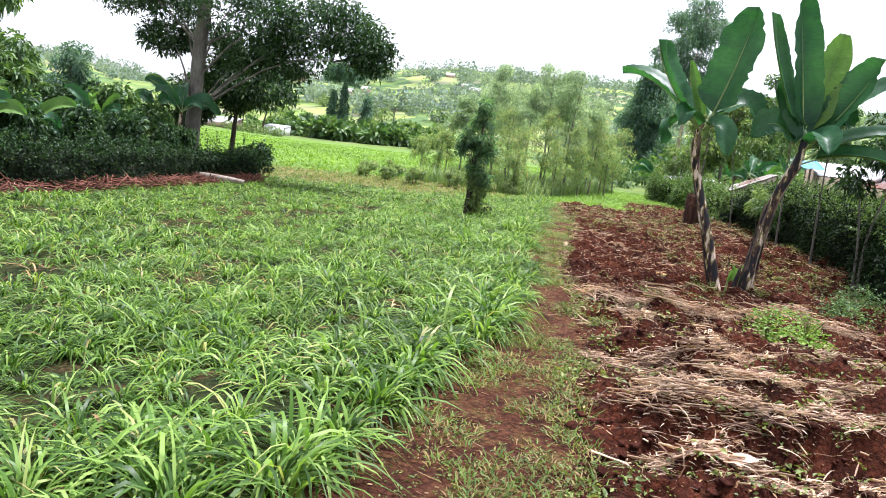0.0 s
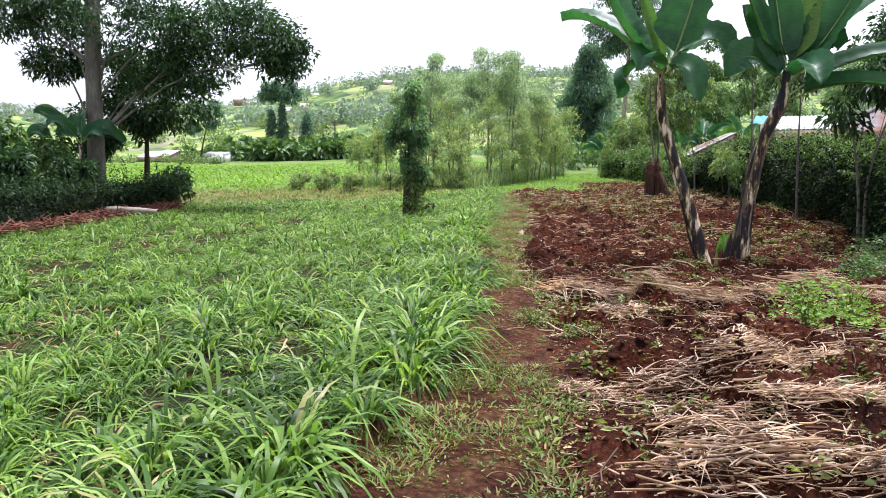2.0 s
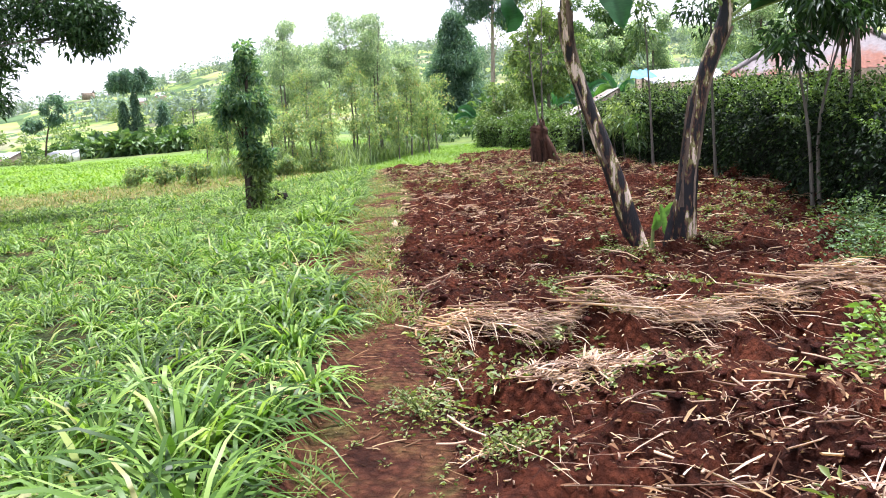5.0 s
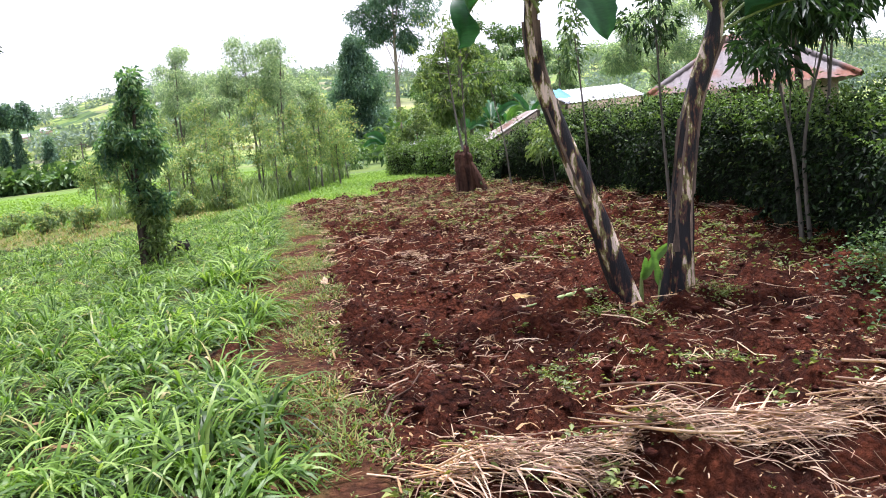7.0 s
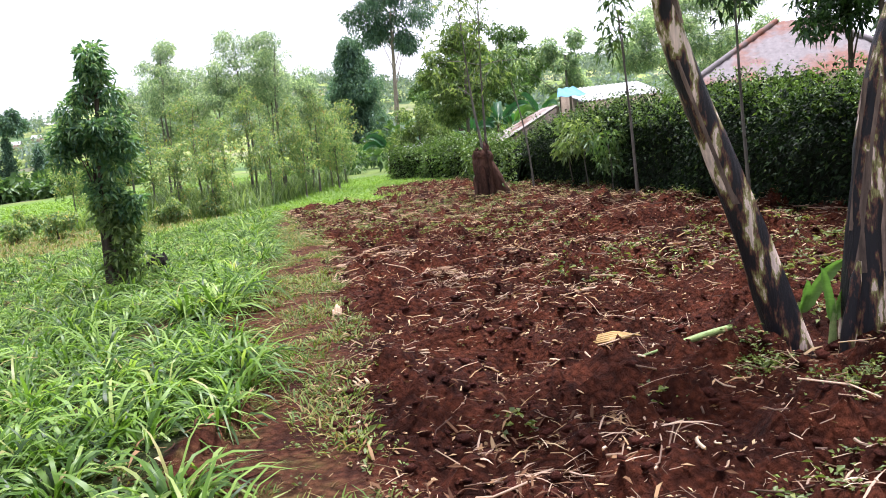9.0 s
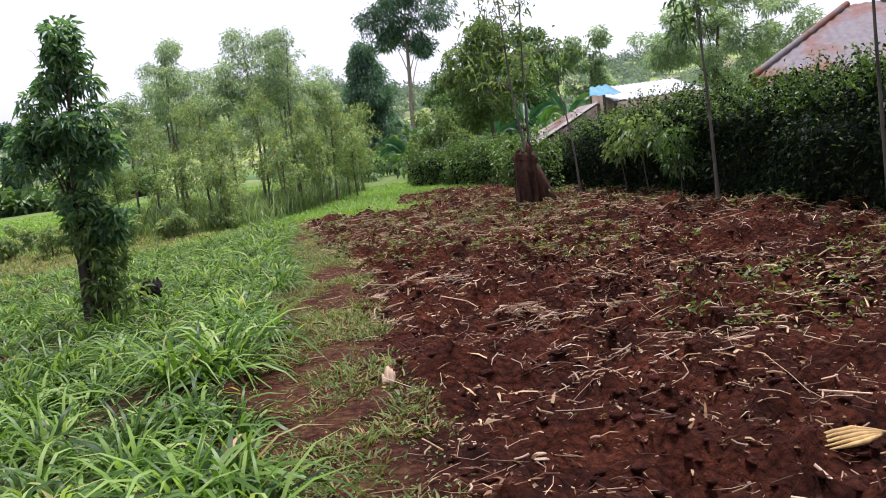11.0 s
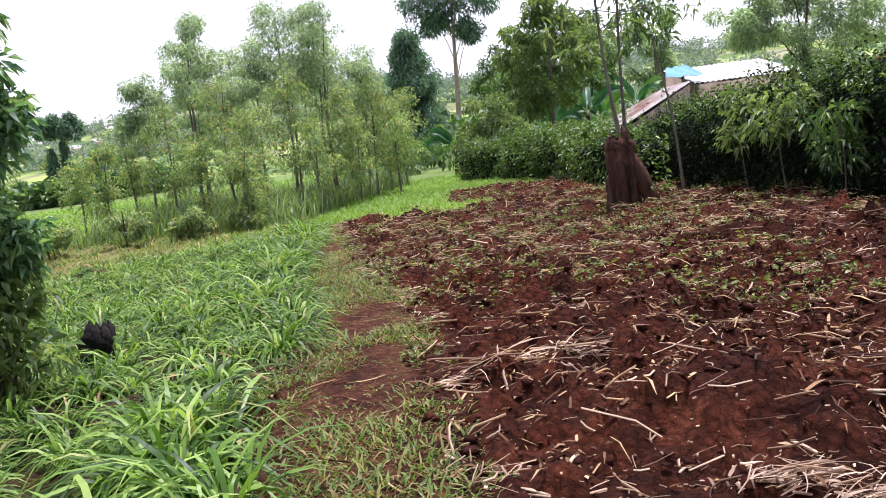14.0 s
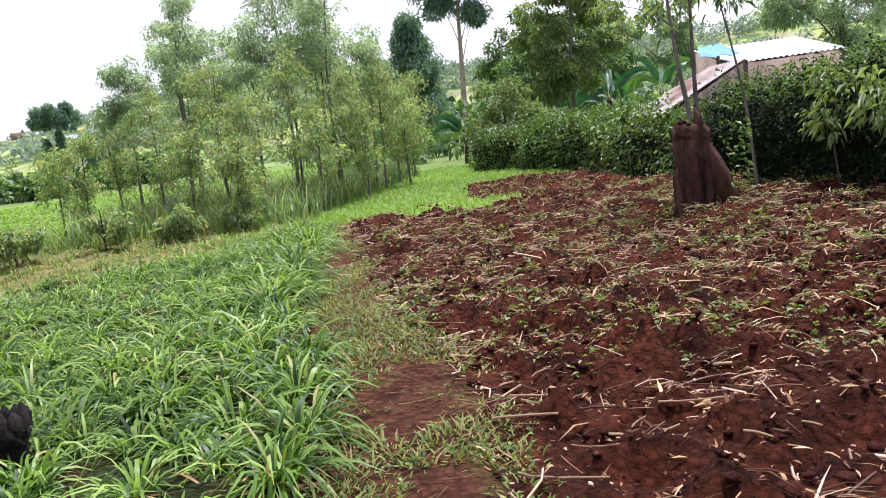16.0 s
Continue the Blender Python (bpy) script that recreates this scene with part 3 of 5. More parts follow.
def strands(root, heading, length, lift, radius, wiggle=0.15, k=3):
    """Thin three-sided stalks that lie on or near the ground."""
    n = len(root)
    s = np.linspace(-0.5, 0.5, k + 1)[None, :, None]
    h = np.stack([np.cos(heading), np.sin(heading), lift], -1)[:, None]
    bend = rng.normal(size=(n, 1, 3)) * np.array([1, 1, 0.35]) * wiggle
    L = np.broadcast_to(length, n)[:, None, None]
    p = root[:, None] + (h * s + bend * (0.25 - s**2) * 1.0) * L
    r = np.broadcast_to(radius, n)[:, None, None]
    side = np.stack([-np.sin(heading), np.cos(heading), np.zeros(n)], -1)[:, None]
    z = np.array([0, 0, 1.0])
    ring = np.stack([p + side * r, p - side * r * 0.6 + z * r, p - side * r * 0.6 - z * r * 0.6], 2)
    v = ring.reshape(-1, 3)
    b = np.arange(n)[:, None] * (3 * (k + 1))
    f = []
    for j in range(k):
        for c in range(3):
            d = (c + 1) % 3
            f.append(b + np.array([3 * j + c, 3 * j + d, 3 * j + 3 + d, 3 * j + 3 + c]))
    return v, np.concatenate(f, 1).reshape(-1, 4)


def scatter_soil(n, dens_seed, y0=2.0, y1=36, x1=5.2):
    x, y = rng.uniform(-2.4, x1, n), y0 + (y1 - y0) * rng.random(n) ** 1.15
    k = in_soil(x, y) & (rng.random(n) < 0.35 + 0.65 * smooth(-0.4, 0.5, fbm(x * 0.8, y * 0.8, 3, dens_seed)))
    return x[k], y[k]




def build_litter():
    x, y = scatter_soil(46000, 60)
    n = len(x)
    L = 0.015 + 0.32 * rng.random(n) ** 6
    root = np.stack([x, y, height(x, y) + 0.012 + 0.02 * rng.random(n)], -1)
    tagged(raw("straw_litter", *strands(root, rng.uniform(0, 6.28, n), L, rng.normal(0, 0.18, n), 0.0015 + 0.006 * rng.random(n) ** 3, 0.5, 2), M_STRAW),
           "scattered dry maize stalks and straw on the soil", "straw", kind="stuff")
    x, y = scatter_soil(60000, 61)
    n = len(x)
    root = np.stack([x, y, height(x, y) + 0.006], -1)
    a = rng.uniform(0, 6.28, n)
    tagged(raw("leaf_litter", *leaf_quads(root, np.stack([np.cos(a), np.sin(a), rng.uniform(-0.1, 0.35, n)], -1), 0.015 + 0.07 * rng.random(n) ** 2, rng.uniform(0.005, 0.018, n), 0.05), M_SCRAP),
           "dry crumpled husk scraps on the soil", "leaf litter", kind="stuff")
    x, y = scatter_soil(76000, 64)
    k = fbm(x * 1.1, y * 1.1, 3, 65) + 0.5 * smooth(13, 19, y) > 0.05
    x, y = x[k], y[k]
    n = len(x)
    tagged(raw("husk_strips", *blades(np.stack([x, y, height(x, y) + 0.012], -1), rng.uniform(0, 6.28, n), 0.03 + (0.13 + 0.08 * smooth(14, 19, y)) * rng.random(n) ** 2.5, rng.uniform(0.0, 0.4, n), rng.uniform(0.05, 0.5, n), rng.uniform(0.005, 0.019, n), 2), M_SCRAP),
           "curled dry maize leaf strips on the soil", "leaf litter", kind="stuff")
    x, y = scatter_soil(6500, 66, 17.5, 31)
    k = fbm(x * 0.9, y * 0.9, 3, 67) > -0.1
    x, y = x[k], y[k]
    n = len(x)
    tagged(raw("stalk_pieces", *strands(np.stack([x, y, height(x, y) + 0.015], -1), rng.normal(0.3, 0.8, n), 0.06 + 0.3 * rng.random(n) ** 2, rng.normal(0, 0.15, n), 0.003 + 0.006 * rng.random(n) ** 2, 0.3, 3), M_STRAW),
           "broken dry maize stalks strewn over the soil", "straw", kind="stuff")
    x, y = rng.uniform(-2.8, 0.3, 9000), rng.uniform(2.5, 31, 9000)
    k = (x > path_left(y) - 0.45) & (x < path_right(y) + 0.2)
    x, y = x[k], y[k]
    n = len(x)
    tagged(raw("path_litter", *strands(np.stack([x, y, height(x, y) + 0.006], -1), rng.uniform(0, 6.28, n), 0.02 + 0.2 * rng.random(n) ** 3, rng.normal(0, 0.12, n), 0.0012 + 0.003 * rng.random(n) ** 2, 0.25), M_SCRAP),
           "brown dry scraps along the footpath", "leaf litter", kind="stuff")
    x, y = scatter_soil(38000, 62)
    n = len(x)
    e = np.array([(1, 0, 0), (-1, 0, 0), (0, 1, 0), (0, -1, 0), (0, 0, 1), (0, 0, -1), (.6, .6, .6), (-.6, .6, .6), (.6, -.6, .6), (-.6, -.6, .6)], float)
    tri = np.array([(0, 6, 8), (0, 2, 6), (2, 7, 6), (2, 1, 7), (1, 9, 7), (1, 3, 9), (3, 8, 9), (3, 0, 8), (6, 4, 8), (7, 4, 6), (9, 4, 7), (8, 4, 9), (0, 5, 2), (2, 5, 1), (1, 5, 3), (3, 5, 0)])
    r = 0.006 + 0.034 * rng.random(n) ** 3
    v = np.stack([x, y, height(x, y) + r * 0.25], -1)[:, None] + e[None] * r[:, None, None] * rng.uniform(0.45, 1.5, (n, len(e), 1)) * np.array([1, 1, 0.7])
    f = (np.arange(n)[:, None, None] * len(e) + tri[None]).reshape(-1, 3)
    tagged(raw("soil_clods", v.reshape(-1, 3), f, M_SOIL), "crumbly clods of dark red soil", "soil", kind="stuff")


def rosettes(x, y, leaves, size, up=0.5):
    i = np.repeat(np.arange(len(x)), leaves)
    n = len(i)
    a = rng.uniform(0, 6.28, n)
    s = np.broadcast_to(size, len(x))[i]
    pos = np.stack([x[i], y[i], height(x, y)[i]], -1) + np.stack([np.cos(a), np.sin(a), rng.uniform(0.1, 1.2, n) * up * 2], -1) * s[:, None] * rng.uniform(0.1, 0.9, (n, 1))
    return leaf_quads(pos, np.stack([np.cos(a), np.sin(a), rng.uniform(0.0, 0.8, n)], -1), s * rng.uniform(0.5, 1.0, n), s * rng.uniform(0.25, 0.45, n), 0.2)


def build_weeds():
    x, y = rng.uniform(-2.3, 4.9, 26000), rng.uniform(2, 36, 26000)
    thick = fbm(x * 0.6, y * 0.6, 3, 70) + 0.45 * smooth(2.6, 4.5, x) + 0.5 * smooth(17, 28, y) + 0.3 * smooth(11, 7, y)
    k = in_soil(x, y) & (thick > 0.06)
    x, y = x[k], y[k]
    tagged(raw("weeds", *rosettes(x, y, 7, 0.02 + 0.065 * rng.random(len(x)) ** 2.5), M_WEED), "small green weeds sprouting in the tilled soil", "weeds", kind="stuff")
    x, y = rng.uniform(-2.8, 0.3, 3500), rng.uniform(2.5, 31, 3500)
    k = (x > path_left(y) - 0.3) & (x < path_right(y) + 0.3)
    x, y = x[k], y[k]
    tagged(raw("weeds", *rosettes(x, y, 7, rng.uniform(0.015, 0.038, len(x))), M_WEED), "low green weeds along the footpath", "weeds", kind="stuff")


def weed_clump(x, y, r, h, label, leaf=None):
    n = int(1500 * r)
    px, py = rng.normal(x, r * 0.42, n), rng.normal(y, r * 0.42, n)
    z = height(px, py) + h * rng.random(n) * np.exp(-((px - x) ** 2 + (py - y) ** 2) / r**2)
    a = rng.uniform(0, 6.28, n)
    root = new("weed_plant")
    root.location = at(x, y)
    v, f = leaf_quads(np.stack([px, py, z], -1) - np.array(at(x, y)), np.stack([np.cos(a), np.sin(a), rng.uniform(0, 0.6, n)], -1), rng.uniform(0.03, 0.075, n) * (1 if h > 0.2 else 0.55), rng.uniform(0.016, 0.036, n) * (1 if h > 0.2 else 0.55), 0.2)
    raw("leaves", v, f, leaf or M_BUSHYWEED, root)
    for dx, dy in rng.uniform(-r * 0.5, r * 0.5, (9, 2)):
        raw("stem", *tube(np.array([[0, 0, 0], [dx * 0.5, dy * 0.5, h * 0.5], [dx, dy, h * 0.85]]), [0.006, 0.005, 0.003], 4), M_WEED, root)
    tagged(root, label, "weed")


def stalk_heap(x0, y0, x1, y1, n, spread, hgt, lengths, label, fan=0.0):
    """A windrow of dry stalks laid along a line, with a fan of loose ends at its start."""
    a0 = math.atan2(y1 - y0, x1 - x0)
    sets = []
    for m, rough, lo, hi in ((int(n * 0.8), 0.0, 0.0016, 0.0045), (int(n * 0.3), 0.0, 0.004, 0.010), (int(n * 5.0), 1.0, 0.0, 0.0), (int(n * 0.1), -0.6, 0.005, 0.010)):
        u = rng.random(m)
        off = rng.normal(0, spread * (1 + 0.3 * rough), m) * (0.75 + 0.5 * vnoise(u * 7, u * 0 + x0, 4))
        x, y = x0 + (x1 - x0) * u - math.sin(a0) * off, y0 + (y1 - y0) * u + math.cos(a0) * off
        pile = hgt * np.exp(-(off / (spread * 1.1)) ** 2) * (0.7 + 0.5 * vnoise(u * 9, u * 0 + y0, 3))
        p = np.stack([x, y, height(x, y) + 0.01 + pile * rng.random(m)], -1)
        head = a0 + rng.normal(0, 0.4 + 0.4 * rough, m) * (1 - 0.55 * (rng.random(m) < 0.3)) + fan * (1 - u) * rng.random(m)
        L = rng.uniform(*lengths, m) * (0.42 if rough > 0 else 0.7 - 0.6 * rough) * np.where(rng.random(m) < 0.6, 0.45, 1.0)
        if rough > 0:
            sets.append(blades(p, head, L, rng.uniform(0.0, 0.3, m), rng.uniform(0.1, 0.6, m), rng.uniform(0.003, 0.012, m), 3))
        else:
            sets.append(strands(p, head, L, rng.normal(0, 0.09, m), lo + (hi - lo) * rng.random(m) ** 2, 0.4 + 0.55 * rough, 5))
    tagged(raw("stalk_heap", *join(sets), M_STRAW), label, "stalk heap", "heaps of dry stalks", "stuff")


build_grass()
build_short_grass()
build_litter()
build_weeds()
stalk_heap(-0.25, 10.5, 3.3, 10.75, 560, 0.065, 0.13, (0.3, 0.9), "long windrow of dry grey maize stalks on the soil", -0.9)
stalk_heap(0.0, 7.05, 2.5, 8.1, 480, 0.075, 0.12, (0.2, 0.6), "heap of dry straw and stalks on a soil ridge", 0.5)
stalk_heap(0.45, 6.4, 3.0, 7.15, 380, 0.085, 0.10, (0.2, 0.6), "heap of dry straw on a soil ridge")
stalk_heap(0.5, 4.7, 2.2, 4.95, 260, 0.10, 0.08, (0.2, 0.55), "thin heap of dry straw and husks on the soil", 0.3)
stalk_heap(0.35, 5.45, 3.0, 5.95, 380, 0.12, 0.10, (0.2, 0.6), "thin heap of dry straw and husks on the soil")
stalk_heap(0.2, 9.35, 0.95, 9.75, 200, 0.06, 0.08, (0.2, 0.5), "small fan of dry grass stalks on the soil", 0.5)
stalk_heap(0.4, 8.3, 3.2, 8.7, 45, 0.25, 0.03, (0.3, 0.8), "loose scatter of dry maize stalks on the soil")
stalk_heap(-0.9, 18.75, 0.1, 18.95, 30, 0.05, 0.03, (0.3, 0.8), "small bundle of dry maize stalks on the soil")
stalk_heap(-0.05, 17.05, 0.6, 17.15, 44, 0.08, 0.05, (0.2, 0.55), "small tangled pile of dry stalks on the soil")
for hx, hy in ((2.4, 20.7), (0.6, 22.8), (3.2, 19.2), (1.6, 16.4), (-0.1, 25.5), (2.9, 24.6), (0.5, 15.9), (0.9, 24.0), (-0.9, 23.6), (2.0, 18.3), (3.4, 22.6), (1.4, 28.2), (-0.5, 28.0), (0.2, 20.6), (1.2, 12.0), (0.2, 12.6), (2.6, 16.9)):
    stalk_heap(hx - 0.5, hy - 0.1, hx + 0.5, hy + 0.15, 16, 0.14, 0.03, (0.2, 0.7), "few loose dry maize stalks on the soil")
weed_clump(1.9, 9.05, 0.42, 0.42, "bushy bright green weed growing on the soil")
weed_clump(2.35, 9.5, 0.34, 0.34, "bushy bright green weed growing on the soil")
weed_clump(0.1, 8.6, 0.22, 0.12, "low green weed at the edge of the footpath", M_WEED)
weed_clump(-0.3, 9.1, 0.25, 0.14, "low green weed at the edge of the footpath", M_WEED)
weed_clump(1.45, 13.5, 0.22, 0.08, "low spreading green weed on the soil", M_WEED)
weed_clump(2.45, 13.45, 0.26, 0.08, "low spreading green weed on the soil", M_WEED)
weed_clump(1.63, 12.9, 0.28, 0.10, "low spreading green weed on the soil", M_WEED)
weed_clump(0.62, 11.83, 0.20, 0.06, "low spreading green weed on the soil", M_WEED)
weed_clump(1.20, 12.16, 0.24, 0.07, "low spreading green weed on the soil", M_WEED)
weed_clump(3.4, 12.2, 0.5, 0.4, "tall rough dark green weed under the hedge", M_TREE)
weed_clump(3.9, 13.4, 0.5, 0.45, "tall rough dark green weed under the hedge", M_TREE)


# ---- trees and hedges ----
def woody(name, base, label, category, group=""):
    root = new(name)
    root.location = base
    return tagged(root, label, category, group)


def tree(name, base, trunk_top, r0, clumps, leaves, size, leaf, bark, label, group="", sub=0, subsize=0.5, droop=0.3, r1=0.35, limbs=None, category="tree", width=0.4, bend=0.02):
    """A tapered trunk, limbs to each part of the crown, and a crown of many leaves. Clumps are given from the base."""
    base = np.array(base)
    root = woody(name, base, label, category, group)
    tt = np.array(trunk_top, float)
    mid = tt * 0.5 + np.array([rng.normal(0, bend), rng.normal(0, bend), 0]) * np.linalg.norm(tt)
    path = curve([[0, 0, -0.08], mid, tt], 9)
    s = np.linspace(0, 1, 9)
    raw("trunk", *tube(path, r0 * (1 + (r1 - 1) * s) * (1 + 0.35 * np.exp(-s * 14)), 10, 0.06), bark, root, True)
    for c in (clumps if limbs is None else clumps[:limbs]):
        c = np.array(c, float)
        st = path[int(np.clip(8 * c[2] / max(tt[2], 0.1) * rng.uniform(0.55, 0.8), 2, 8))]
        end = c[:3] + rng.normal(0, 0.2, 3) * c[3:]
        m = (st + end) / 2 + np.array([0, 0, 0.12 * np.linalg.norm(end - st)])
        r = min(r0 * 0.26, 0.045)
        lb = [tube(curve([st, m, end], 6), np.linspace(r, r * 0.25, 6), 6, 0.05)]
        for _ in range(5):
            e2 = end + rng.normal(0, 0.65, 3) * c[3:]
            lb.append(tube(curve([m * 0.4 + end * 0.6, (end + e2) / 2 + [0, 0, 0.05], e2], 4), np.linspace(r * 0.35, r * 0.08, 4), 4))
        raw("limb", *join(lb), bark, root, True)
    cl = sub_clumps(clumps, sub, subsize) if sub else clumps
    p, d = clump_points(cl, leaves, 0.3 if sub else 0.5)
    n = len(p)
    ah = d * 0.6 + rng.normal(size=(n, 3)) * 0.6 + np.array([0, 0, -0.15])
    L = size * rng.uniform(0.6, 1.3, n)
    raw("crown", *leaf_quads(p, ah, L, L * width, droop), leaf, root)
    return root


def hedge(name, line, h, w, leaves, size, leaf, label, toplight=None, bottom=0.0, sprigs=0, reach=0.35):
    """A clipped-by-nobody hedge along a line of ground points: a near-black core standing for the shade inside, and a
    thick coat of leaves.
    """
    line = np.asarray(line, float)
    o = np.array(at(*line[0]))
    root = woody(name, o, label, "hedge")
    seg = np.linalg.norm(np.diff(line, axis=0), axis=1)
    cum = np.r_[0, np.cumsum(seg)]
    K = max(8, int(cum[-1] / 0.35))
    S = np.linspace(0, cum[-1], K)
    cx, cy = np.interp(S, cum, line[:, 0]), np.interp(S, cum, line[:, 1])
    hh = np.interp(S, np.linspace(0, cum[-1], len(h)), h)
    tx, ty = np.gradient(cx), np.gradient(cy)
    tn = np.hypot(tx, ty)
    nxv, nyv = -ty / tn, tx / tn
    A = np.linspace(-0.15 * np.pi, 1.15 * np.pi, 15)
    ca, sa = np.sign(np.cos(A)) * np.abs(np.cos(A)) ** 0.6, np.clip(np.abs(np.sin(A)) ** 0.6 * np.sign(np.sin(A)), -0.05, 1)
    lump = 1 + 0.34 * np.array([[vnoise(np.array(S[i] * 0.9), np.array(k * 0.7), 80) + 0.6 * vnoise(np.array(S[i] * 2.3), np.array(k * 1.7), 81) for k in range(15)] for i in range(K)])
    end = np.minimum(1, 0.55 + np.minimum(S, cum[-1] - S) / 0.8)
    hw = w / 2 * lump * end[:, None]
    gz = height(cx, cy)
    hz = hh[:, None] * (0.85 + 0.15 * lump) * np.sqrt(end)[:, None]
    surf = np.stack([cx[:, None] + nxv[:, None] * ca * hw, cy[:, None] + nyv[:, None] * ca * hw, gz[:, None] + bottom + sa * (hz - bottom)], -1) - o
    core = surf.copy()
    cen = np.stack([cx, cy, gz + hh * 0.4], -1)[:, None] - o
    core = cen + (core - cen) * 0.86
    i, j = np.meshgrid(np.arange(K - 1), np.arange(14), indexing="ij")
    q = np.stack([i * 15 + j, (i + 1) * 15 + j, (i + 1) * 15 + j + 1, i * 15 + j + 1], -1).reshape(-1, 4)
    raw("shade_core", core.reshape(-1, 3), q, M_SHADECORE, root, True)
    a, b = rng.random(leaves) * (K - 1.001), rng.random(leaves) * 13.999
    ia, ib = a.astype(int), b.astype(int)
    fa, fb = (a - ia)[:, None], (b - ib)[:, None]
    p = (surf[ia, ib] * (1 - fa) + surf[ia + 1, ib] * fa) * (1 - fb) + (surf[ia, ib + 1] * (1 - fa) + surf[ia + 1, ib + 1] * fa) * fb
    c = cen[ia, 0]
    d = unit(p - c)
    p = c + (p - c) * (rng.uniform(0.84, 1.06, leaves) + 0.42 * rng.random(leaves) ** 6)[:, None]
    ah = d * 0.6 + rng.normal(size=(leaves, 3)) * 0.75 + [0, 0, -0.1]
    L = size * rng.uniform(0.6, 1.4, leaves)
    if sprigs:
        sa_, sb_ = rng.integers(1, K - 1, sprigs), rng.choice(np.flatnonzero(sa > 0.72), sprigs)
        st = surf[sa_, sb_]
        out = unit(unit(st - cen[sa_, 0]) * 0.7 + np.array([0, 0, 0.7]) + rng.normal(0, 0.35, (sprigs, 3)))
        far_ = reach * rng.uniform(0.3, 1.3, sprigs) * (0.45 + 0.55 * sa[sb_])
        g = np.repeat(np.arange(sprigs), 14)
        u = np.tile(np.linspace(0.05, 1, 14), sprigs)
        sp = st[g] + out[g] * (far_[g] * u)[:, None] + np.array([0, 0, -0.25]) * (far_[g] * u**2)[:, None]
        sw = out[g] * 0.5 + rng.normal(0, 0.6, (len(g), 3))
        Ls = size * rng.uniform(0.7, 1.35, len(g))
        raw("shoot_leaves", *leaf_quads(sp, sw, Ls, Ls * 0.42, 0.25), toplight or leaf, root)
    if toplight is None:
        raw("leaves", *leaf_quads(p, ah, L, L * 0.5, 0.3), leaf, root)
    else:
        # More light leaves towards the top: new growth, and daylight painted by leaf colour.
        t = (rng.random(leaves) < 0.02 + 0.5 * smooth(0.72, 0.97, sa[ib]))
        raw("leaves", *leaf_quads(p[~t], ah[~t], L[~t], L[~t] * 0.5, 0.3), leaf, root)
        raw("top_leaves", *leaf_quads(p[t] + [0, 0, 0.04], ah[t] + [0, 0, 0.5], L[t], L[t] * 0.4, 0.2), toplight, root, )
    return root


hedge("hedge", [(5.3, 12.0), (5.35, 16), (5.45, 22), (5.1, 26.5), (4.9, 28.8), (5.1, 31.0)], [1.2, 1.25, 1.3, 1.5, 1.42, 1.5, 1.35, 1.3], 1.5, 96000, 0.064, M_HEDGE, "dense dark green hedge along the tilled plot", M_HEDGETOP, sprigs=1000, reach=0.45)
hedge("hedge", [(4.2, 30.3), (3.6, 37), (2.6, 41), (1.7, 43.5)], [1.05, 1.2, 1.3, 1.1], 1.3, 20000, 0.095, M_HEDGETOP, "low bright green bushy hedge behind the stump", M_HEDGETOP, sprigs=350, reach=0.4)
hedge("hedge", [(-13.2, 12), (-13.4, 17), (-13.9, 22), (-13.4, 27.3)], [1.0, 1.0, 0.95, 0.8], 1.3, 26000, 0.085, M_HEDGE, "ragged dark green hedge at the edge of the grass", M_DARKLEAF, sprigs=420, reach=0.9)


def banana_leaf(root, base, tip, width, arch, hint, young=False, petiole=0.14, torn=0.5, name="leaf"):
    """A broad blade folded along its midrib, torn here and there at the rim."""
    base, tip, width = np.array(base, float), np.array(tip, float), width * 0.88
    ctrl = (base + tip) / 2 + np.array(arch, float)
    s = np.linspace(0, 1, 30)[:, None]
    p = (1 - s) ** 2 * base + 2 * s * (1 - s) * ctrl + s**2 * tip
    t = unit(np.gradient(p, axis=0))
    side = unit(np.cross(t, np.array(hint, float)))
    nrm = np.cross(side, t)
    u = np.clip((s[:, 0] - petiole) / (1 - petiole), 0, 1)
    w = width / 2 * np.clip(np.minimum(u / 0.14, 1) ** 0.6, 0, 1) * np.clip((1 - u) / 0.3, 0, 1) ** 0.55
    f = np.array([-1, -0.55, 0, 0.55, 1.0])
    jag = 1 - torn * 0.34 * rng.random((30, 2)) * (rng.random((30, 2)) < 0.45)
    cols = []
    for k, e in enumerate(f):
        r = w * abs(e) * (jag[:, 0] if e < 0 else jag[:, 1])
        fold = (0.95 * abs(e) - 0.35 * e * e) * width * 0.5 + 0.02 * width * np.sin(s[:, 0] * 70 + e) * abs(e)
        cols.append(p + side * (np.sign(e) * r)[:, None] + nrm * (fold * (w > 0.01))[:, None])
    v = np.stack(cols, 1).reshape(-1, 3)
    i, j = np.meshgrid(np.arange(3, 29), np.arange(4), indexing="ij")
    q = np.stack([i * 5 + j, i * 5 + j + 1, (i + 1) * 5 + j + 1, (i + 1) * 5 + j], -1).reshape(-1, 4)
    lf = raw(name, v, q, M_BLEAFY if young else M_BLEAF, root, True)
    raw("midrib", *tube(p + nrm * -0.006, np.linspace(0.026, 0.004, 30) * width / 0.6, 6), M_MIDRIB, lf, True)


